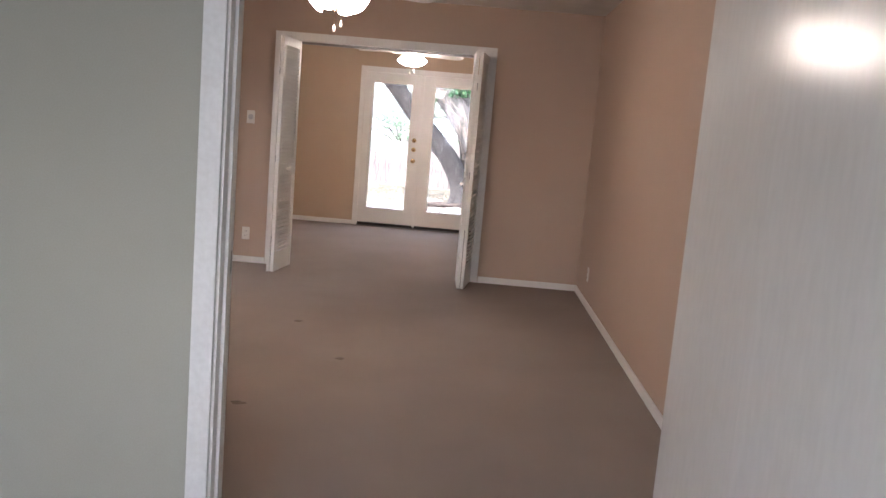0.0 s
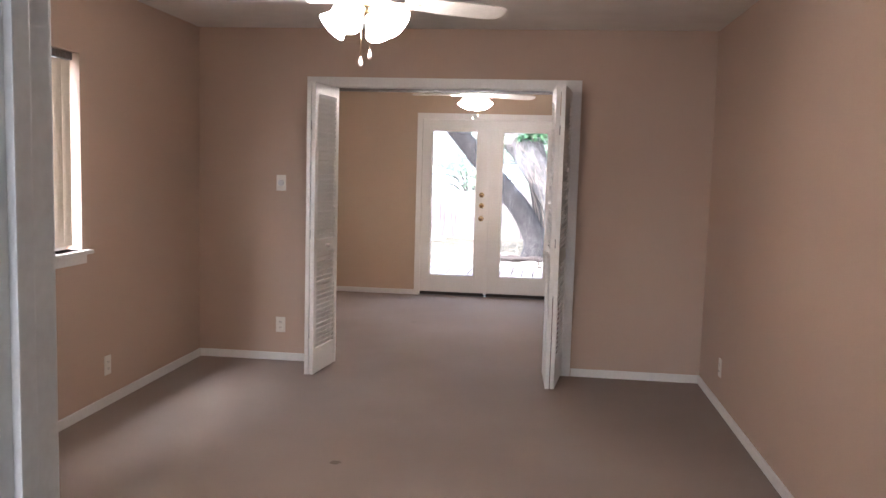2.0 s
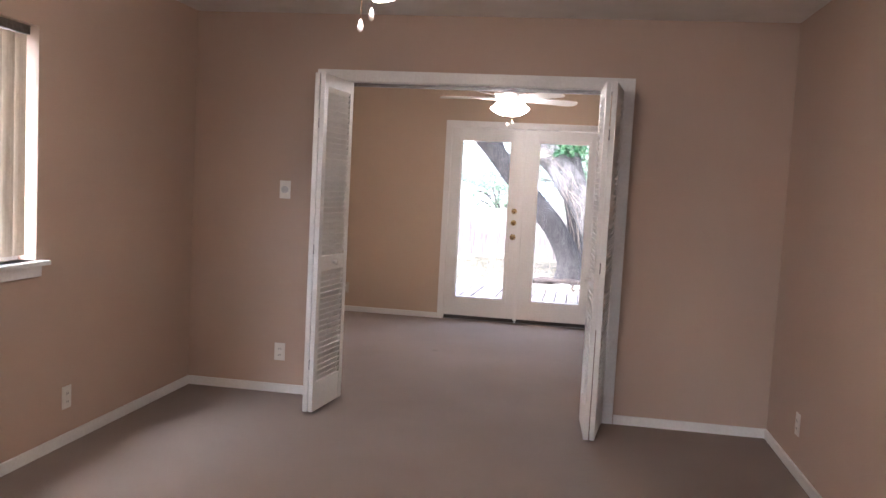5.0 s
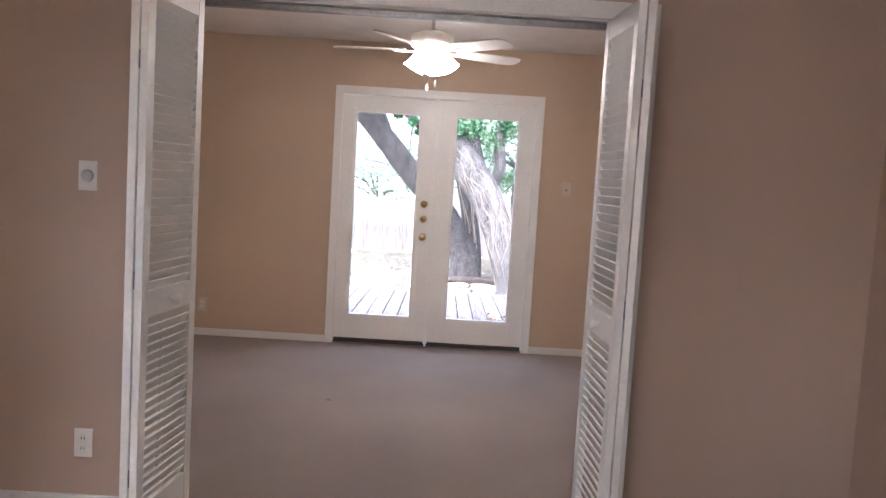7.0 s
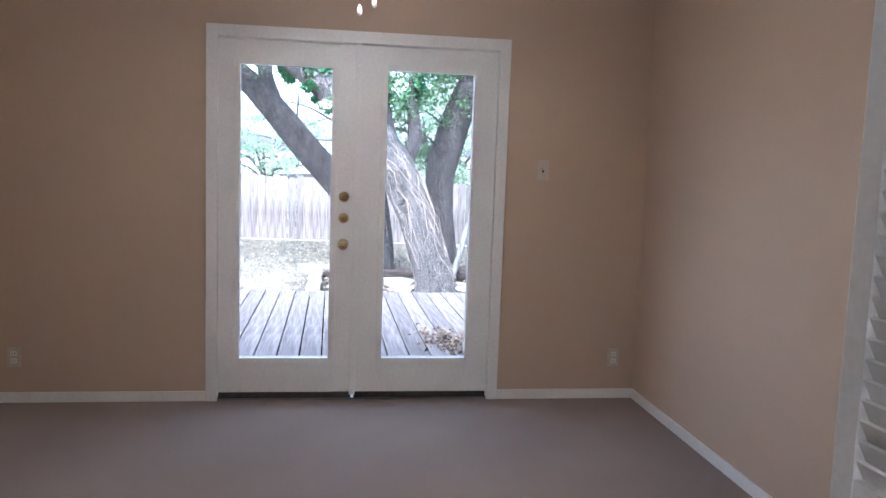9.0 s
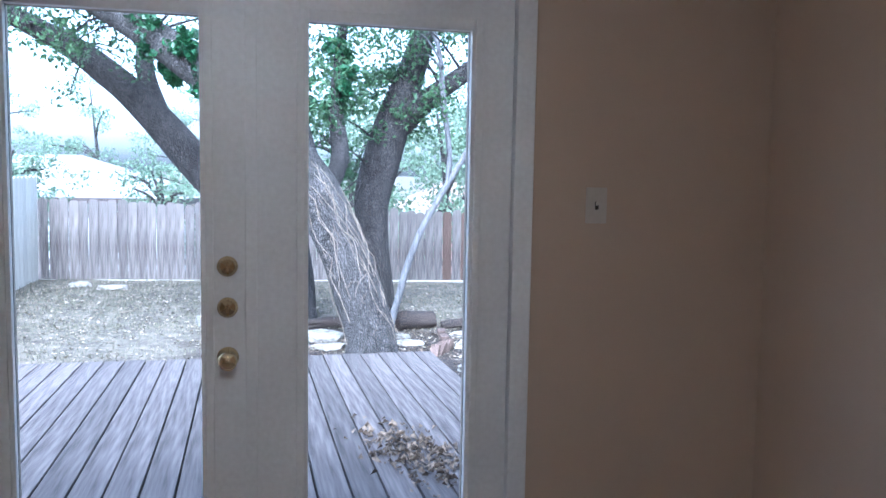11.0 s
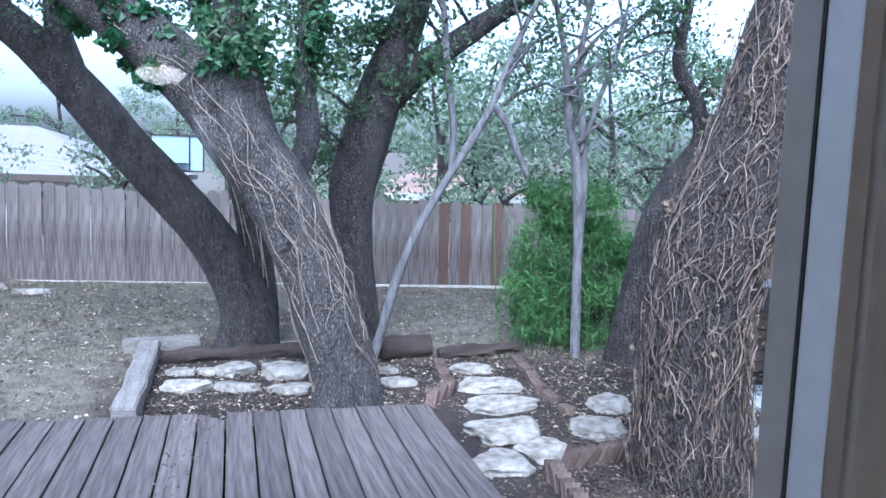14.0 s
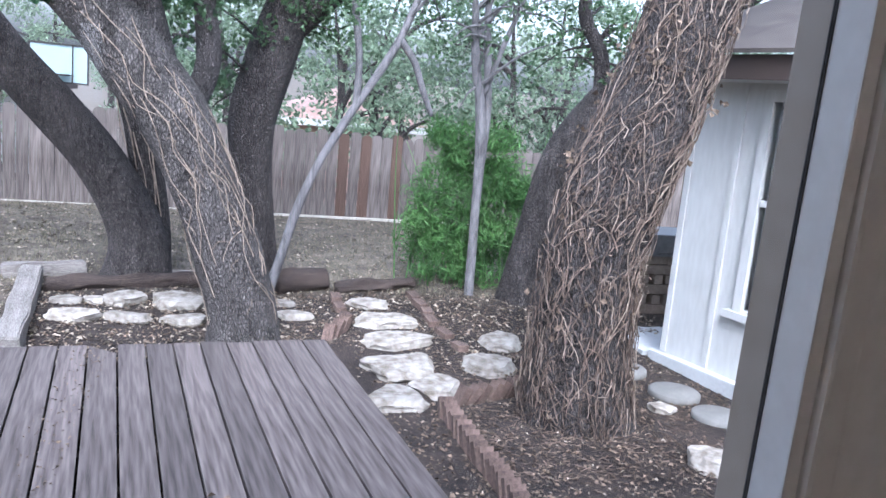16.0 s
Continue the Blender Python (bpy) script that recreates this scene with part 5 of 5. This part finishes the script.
# ---- neighbours behind the fence ----
def far_house(name, x0, x1, y0, y1, zb, ze, zr, wall_m, label, windows):
    d = holder(name, ((x0 + x1) / 2, (y0 + y1) / 2, zb), label, "house")
    bpy.context.view_layer.update()
    w, l, h, r = (x1 - x0) / 2, (y1 - y0) / 2, ze - zb, zr - zb
    bm = bmesh.new()
    box(bm, -w, -l, 0, w, -l + 0.2, h), box(bm, -w, l - 0.2, 0, w, l, h), box(bm, -w, -l + 0.2, 0, -w + 0.2, l - 0.2, h), box(bm, w - 0.2, -l + 0.2, 0, w, l - 0.2, h)
    part("wall", bm, wall_m, d)
    bm = bmesh.new()
    o = 0.45
    a = [bm.verts.new(p) for p in ((-w - o, -l - o, h), (w + o, -l - o, h), (w + o, l + o, h), (-w - o, l + o, h))]
    k = min(w, l) * 0.9
    b = [bm.verts.new((-w + k, 0, r)), bm.verts.new((w - k, 0, r))] if w > l else [bm.verts.new((0, -l + k, r)), bm.verts.new((0, l - k, r))]
    if w > l:
        for f in ((a[0], a[1], b[1], b[0]), (a[1], a[2], b[1]), (a[2], a[3], b[0], b[1]), (a[3], a[0], b[0])):
            bm.faces.new(f)
    else:
        for f in ((a[0], a[1], b[0]), (a[1], a[2], b[1], b[0]), (a[2], a[3], b[1]), (a[3], a[0], b[0], b[1])):
            bm.faces.new(f)
    part("roof", bm, ROOFP if wall_m is not BRICKP else BRICKP, d)
    bm = bmesh.new()
    box(bm, -w - o, -l - o - 0.03, h - 0.14, w + o, -l - o, h + 0.02), box(bm, w + o, -l - o, h - 0.14, w + o + 0.03, l + o, h + 0.02)
    part("eave", bm, FASCIA if wall_m is not BRICKP else SHEDW, d)
    for wx in windows:
        bm = bmesh.new()
        box(bm, wx - 0.5, -l - 0.03, h - 1.5, wx + 0.5, -l + 0.01, h - 0.4)
        part("window", bm, DARK, d)


far_house("neighbour_house", -17.0, -4.9, 31.5, 39.0, -1.6, 1.12, 2.45, SHEDW, "low house with a broad pale-grey shingle roof beyond the fence", (2.0, 4.5))
far_house("neighbour_house", 1.9, 4.7, 30.0, 36.0, -1.6, 0.95, 1.75, BRICKP, "small pinkish brick house beyond the fence", ())


def hoop():
    d = holder("basketball_backboard", (-2.1, 23.0, -0.3), "glass basketball backboard in a black frame on a pole", "backboard")
    bpy.context.view_layer.update()
    x0, x1, z0, z1 = -0.43, 0.37, 1.69, 2.25
    bm = bmesh.new()
    for r in ((x0, z0, x0 + 0.025, z1), (x1 - 0.025, z0, x1, z1), (x0, z0, x1, z0 + 0.025), (x0, z1 - 0.025, x1, z1), (0.14, z0, 0.16, z1)):
        box(bm, r[0], -0.02, r[1], r[2], 0.02, r[3])
    part("board_rim", bm, DARK, d)
    bm = bmesh.new()
    box(bm, x0 + 0.02, -0.004, z0 + 0.02, x1 - 0.02, 0.004, z1 - 0.02)
    part("board", bm, surf("milky_acrylic", (0.55, 0.68, 0.70), (0.60, 0.72, 0.74), rough=0.2, bump=0, trans=0.5), d, "pale translucent board")
    bm = bmesh.new()
    lathe(bm, [(0.05, 0), (0.05, 2.2)], 12, pose(-0.1, 0.35, -0.1))
    part("pole", bm, DARK, d, "dark steel pole")
    bm = bmesh.new()
    for dz in (1.75, 2.1):
        box(bm, -0.12, 0.02, dz, -0.08, 0.36, dz + 0.04)
    box(bm, -0.11, -0.24, 1.80, 0.12, -0.02, 1.825)
    for k in range(16):
        a = 2 * math.pi * k / 16
        box(bm, -0.045, -0.006, -0.006, 0.045, 0.006, 0.006, 0, Matrix.Translation((0.0 + 0.2 * math.cos(a), -0.26 + 0.2 * math.sin(a), 1.81)) @ Matrix.Rotation(a + math.pi / 2, 4, "Z"))
    part("rim", bm, DARK, d)


hoop()


def far_tree(x, y, h, spread, seed, per, label):
    """A background tree: crooked stem, limbs and an open crown of leaves."""
    rng = random.Random(seed)
    zb = -1.0
    d = tree("background_tree", (x, y, zb), label)
    stem = [(x, y, zb, 0.13), (x + rng.uniform(-0.2, 0.2), y, zb + h * 0.3, 0.11), (x + rng.uniform(-0.4, 0.4), y, zb + h * 0.6, 0.07), (x + rng.uniform(-0.5, 0.5), y, zb + h, 0.02)]
    limb("trunk", stem, BARK, d, 9)
    spots = []
    for k in range(5):
        a = rng.uniform(0, 6.28)
        s = spline(stem, 0.2)[int(rng.uniform(0.3, 0.8) * len(spline(stem, 0.2)))]
        e = (s[0] + spread * 0.8 * math.cos(a), s[1] + spread * 0.5 * math.sin(a), s[2] + rng.uniform(0.3, 1.0), 0.02)
        limb("limb", [tuple(s[:3]) + (0.05,), ((s[0] + e[0]) / 2, (s[1] + e[1]) / 2, (s[2] + e[2]) / 2 + 0.15, 0.04), e], BARK, d, 6)
        spots.append((*e[:3], 0.5, 0.5, 0.35, per * 2))
    for k in range(34):
        a, q, t = rng.uniform(0, 6.28), math.sqrt(rng.random()), rng.uniform(0.30, 1.05)
        w = spread * (0.45 + 0.75 * math.sin(math.pi * min(1, max(0, (t - 0.15) / 0.95))))
        spots.append((x + w * q * math.cos(a), y + w * 0.7 * q * math.sin(a), zb + h * t, 0.42, 0.42, 0.30, per))
    # crown leaves carry the haze in their colour
    crown("crown", spots, 0.10, LEAFB, d, 0.2, 0.6, seed, "foliage in a green paled for haze")


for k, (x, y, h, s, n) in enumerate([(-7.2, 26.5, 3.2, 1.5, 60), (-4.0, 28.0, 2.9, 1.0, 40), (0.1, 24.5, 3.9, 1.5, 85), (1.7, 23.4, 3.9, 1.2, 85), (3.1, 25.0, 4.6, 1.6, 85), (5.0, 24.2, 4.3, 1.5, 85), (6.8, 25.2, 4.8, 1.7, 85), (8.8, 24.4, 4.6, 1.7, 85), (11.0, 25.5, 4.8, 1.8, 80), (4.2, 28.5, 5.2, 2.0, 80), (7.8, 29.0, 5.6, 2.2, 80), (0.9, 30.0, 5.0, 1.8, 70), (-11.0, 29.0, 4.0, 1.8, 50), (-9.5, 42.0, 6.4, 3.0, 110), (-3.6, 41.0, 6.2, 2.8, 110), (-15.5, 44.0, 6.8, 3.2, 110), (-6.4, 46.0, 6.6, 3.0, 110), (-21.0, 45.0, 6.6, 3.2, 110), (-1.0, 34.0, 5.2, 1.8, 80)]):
    far_tree(x, y, h, s, 200 + k, n, "green tree beyond the fence with haze in its leaf colour")


# ---- litter, dry grass ----
def scatter_flat(name, count, area, size, material, seed, lift, label, category, tilt=0.5, narrow=0.6, upright=False, z_of=ground_z, clumped=0.0):
    rng = np.random.default_rng(seed)
    x0, x1, y0, y1 = area
    if clumped:
        xs = np.clip(rng.normal((x0 + x1) / 2, (x1 - x0) / 4, count) , x0 - 0.2, x1 + 0.2)
        ys = (y0 + y1) / 2 + rng.normal(0, (y1 - y0) / 4, count) - (xs - (x0 + x1) / 2) * clumped
    else:
        xs, ys = rng.uniform(x0, x1, count), rng.uniform(y0, y1, count)
    verts, faces = [], []
    for k in range(count):
        x, y = xs[k], ys[k]
        z = z_of(x, y) + lift
        a = rng.uniform(0, 6.28)
        s = size * rng.uniform(0.5, 1.3)
        if upright:
            dx, dy = 0.25 * s * rng.normal(), 0.25 * s * rng.normal()
            w = 0.004
            verts += [(x - w * math.cos(a), y - w * math.sin(a), z - 0.01), (x + w * math.cos(a), y + w * math.sin(a), z - 0.01), (x + dx, y + dy, z + s)]
            faces.append((3 * k, 3 * k + 1, 3 * k + 2))
        else:
            ca, sa = math.cos(a) * s / 2, math.sin(a) * s / 2
            t1, t2 = rng.uniform(0, tilt) * s, rng.uniform(0, tilt) * s
            verts += [(x - ca, y - sa, z), (x - sa * narrow, y + ca * narrow, z + t1), (x + ca, y + sa, z + t2 * 0.5), (x + sa * narrow, y - ca * narrow, z + t2)]
            faces += [(4 * k, 4 * k + 1, 4 * k + 2), (4 * k, 4 * k + 2, 4 * k + 3)]
    return tagged(new(name, from_arrays(name, verts, faces, material)), label, category, kind="stuff")


scatter_flat("fallen_twigs", 900, (1.75, 3.3, 13.85, 14.95), 0.12, VINED, 98, 0.010, "broken vine twigs heaped at the foot of the trunk", "twigs", tilt=0.06, narrow=0.05)
scatter_flat("wood_chips", 5000, (-1.3, 4.2, 12.8, 17.4), 0.026, PALELEAF, 97, 0.008, "pale wood chips and dry leaves on the mulch", "leaf litter", narrow=0.3)
scatter_flat("leaf_litter", 20000, (-1.3, 4.2, 12.8, 17.6), 0.030, LITTER, 91, 0.006, "dry brown leaves and chips on the mulch", "leaf litter")
scatter_flat("lawn_litter", 15000, (-7, 6.5, 15.6, 20.5), 0.042, PALELEAF, 92, 0.006, "scattered dry leaves on the lawn", "leaf litter")
scatter_flat("dry_grass", 26000, (-7, 3.0, 17.4, 20.6), 0.05, DRYGRASS, 93, 0.0, "thin dry grass on the lawn", "grass", upright=True)
scatter_flat("dry_grass", 12000, (-7, -1.4, 13.5, 17.6), 0.05, DRYGRASS, 94, 0.0, "thin dry grass on the lawn", "grass", upright=True)


# ---- deck boards ----
DECK_TURN = math.atan2(-0.993, 0.1167)
deck = holder("deck", (0.92, 15.74, -0.36), "weathered grey timber deck outside the french doors", "deck", kind="structure")
bpy.context.view_layer.update()
DZ = -0.14
away, acrossv = Vector((0.1167, -0.9932, 0)), Vector((-0.9932, -0.1167, 0))
corner = Vector((0.92, 15.735, 0))


def deck_boards():
    rng = random.Random(5)
    for k in range(30):
        start = corner + acrossv * (0.175 * k + 0.0875)
        ln = ((YARD @ start).y - 10.625)
        jut = rng.uniform(-0.012, 0.012)
        bm = bmesh.new()
        box(bm, -0.0815, -ln, -0.036, 0.0815, jut, 0, 0.005)
        if k == 8:
            for v in bm.verts:
                if v.co.y > -0.1 and v.co.x > 0:
                    v.co.y -= 0.16
        ob = new("board", mesh_of("board", bm, DECKW))
        ob.parent = deck
        ob.matrix_local = Matrix.Translation(start - Vector((0.92, 15.74, -0.36)) + Vector((0, 0, DZ + rng.uniform(-0.0025, 0.0025)))) @ Matrix.Rotation(math.atan2(0.1167, 0.9932), 4, "Z")
    bm = bmesh.new()
    for s in (0.25, 1.6, 3.0, 4.3):
        a = corner + away * s
        box(bm, 0.02, -0.02, -0.20, 5.2, 0.02, -0.037, 0, Matrix.Translation(a - Vector((0.92, 15.74, -0.36)) + Vector((0, 0, DZ))) @ Matrix.Rotation(math.atan2(acrossv.y, acrossv.x), 4, "Z"))
    part("joist", bm, LOGM, deck, "dark joists below the boards")


deck_boards()


def deck_z(x, y):
    return DZ


scatter_flat("leaf_pile", 520, (0.2, 0.8, 12.1, 13.1), 0.042, LITTER, 95, 0.004, "dry leaves drifted on the deck boards", "leaf litter", tilt=0.9, z_of=deck_z, clumped=0.9)
scatter_flat("deck_litter", 260, (-0.72, -0.50, 13.2, 15.5), 0.018, LITTER, 96, 0.004, "dirt and leaf crumbs along a deck joint", "leaf litter", z_of=deck_z)


# ---- fences ----
def picket_mesh(h, material, w=0.134):
    bm = bmesh.new()
    c = 0.03
    outline = [(-w / 2, 0), (w / 2, 0), (w / 2, h - c), (w / 2 - c, h), (-w / 2 + c, h), (-w / 2, h - c)]
    prism(bm, [(x, 0, z) for x, z in outline], (0, 0.016, 0))
    return mesh_of("picket", bm, material)


def back_fence():
    d = holder("fence", (0, 20.63, 0), "weathered grey cedar picket fence with a few newer brown boards", "fence", kind="structure")
    bpy.context.view_layer.update()
    rng = random.Random(17)
    old = [picket_mesh(h, FENCEW) for h in (1.18, 1.20, 1.215, 1.23)]
    fresh = [picket_mesh(h, FENCEB) for h in (1.20, 1.24)]
    x = -4.5
    while x < 13:
        lean = 1.235 - 0.018 * (x + 3.3)
        brown = abs(x - 1.92) < 0.075 or abs(x - 1.62) < 0.07 or abs(x - 2.42) < 0.08 or x > 5.2 and rng.random() < 0.8
        s = new("picket", rng.choice(fresh if brown else old))
        s.parent = d
        s.matrix_local = Matrix.Translation((x, rng.uniform(-0.008, 0.008), lean - 1.235)) @ Matrix.Rotation(radians(rng.uniform(-0.5, 0.5)), 4, "Y") @ Matrix.Rotation(radians(rng.uniform(-2, 2)), 4, "Z")
        x += 0.1385 + rng.uniform(0, 0.004)
    for z in (0.25, 0.95):
        bm = bmesh.new()
        box(bm, -4.5, 0.02, z, 13, 0.06, z + 0.09)
        part("rail", bm, FENCEW, d)
    bm = bmesh.new()
    box(bm, -4.4, -0.05, -0.06, 8.0, -0.022, 0.035, 0.004)
    part("kick_board", bm, CREAM, d, "pale board along the foot")


back_fence()


def side_fence():
    d = holder("fence", (-4.42, 20.5, -0.1), "cream-painted board fence along the yard's side", "fence", kind="structure")
    bpy.context.view_layer.update()
    me = picket_mesh(1.66, CREAM)
    for k in range(60):
        s = new("picket", me)
        s.parent = d
        s.matrix_local = Matrix.Translation((0, -k * 0.139, -0.004 * k)) @ Matrix.Rotation(radians(90), 4, "Z")


side_fence()


# ---- the yard set against the house ----
bpy.context.view_layer.update()
for ob in list(scene.objects):
    if ob not in INDOORS and ob.parent is None:
        ob.matrix_world = YARD @ ob.matrix_world
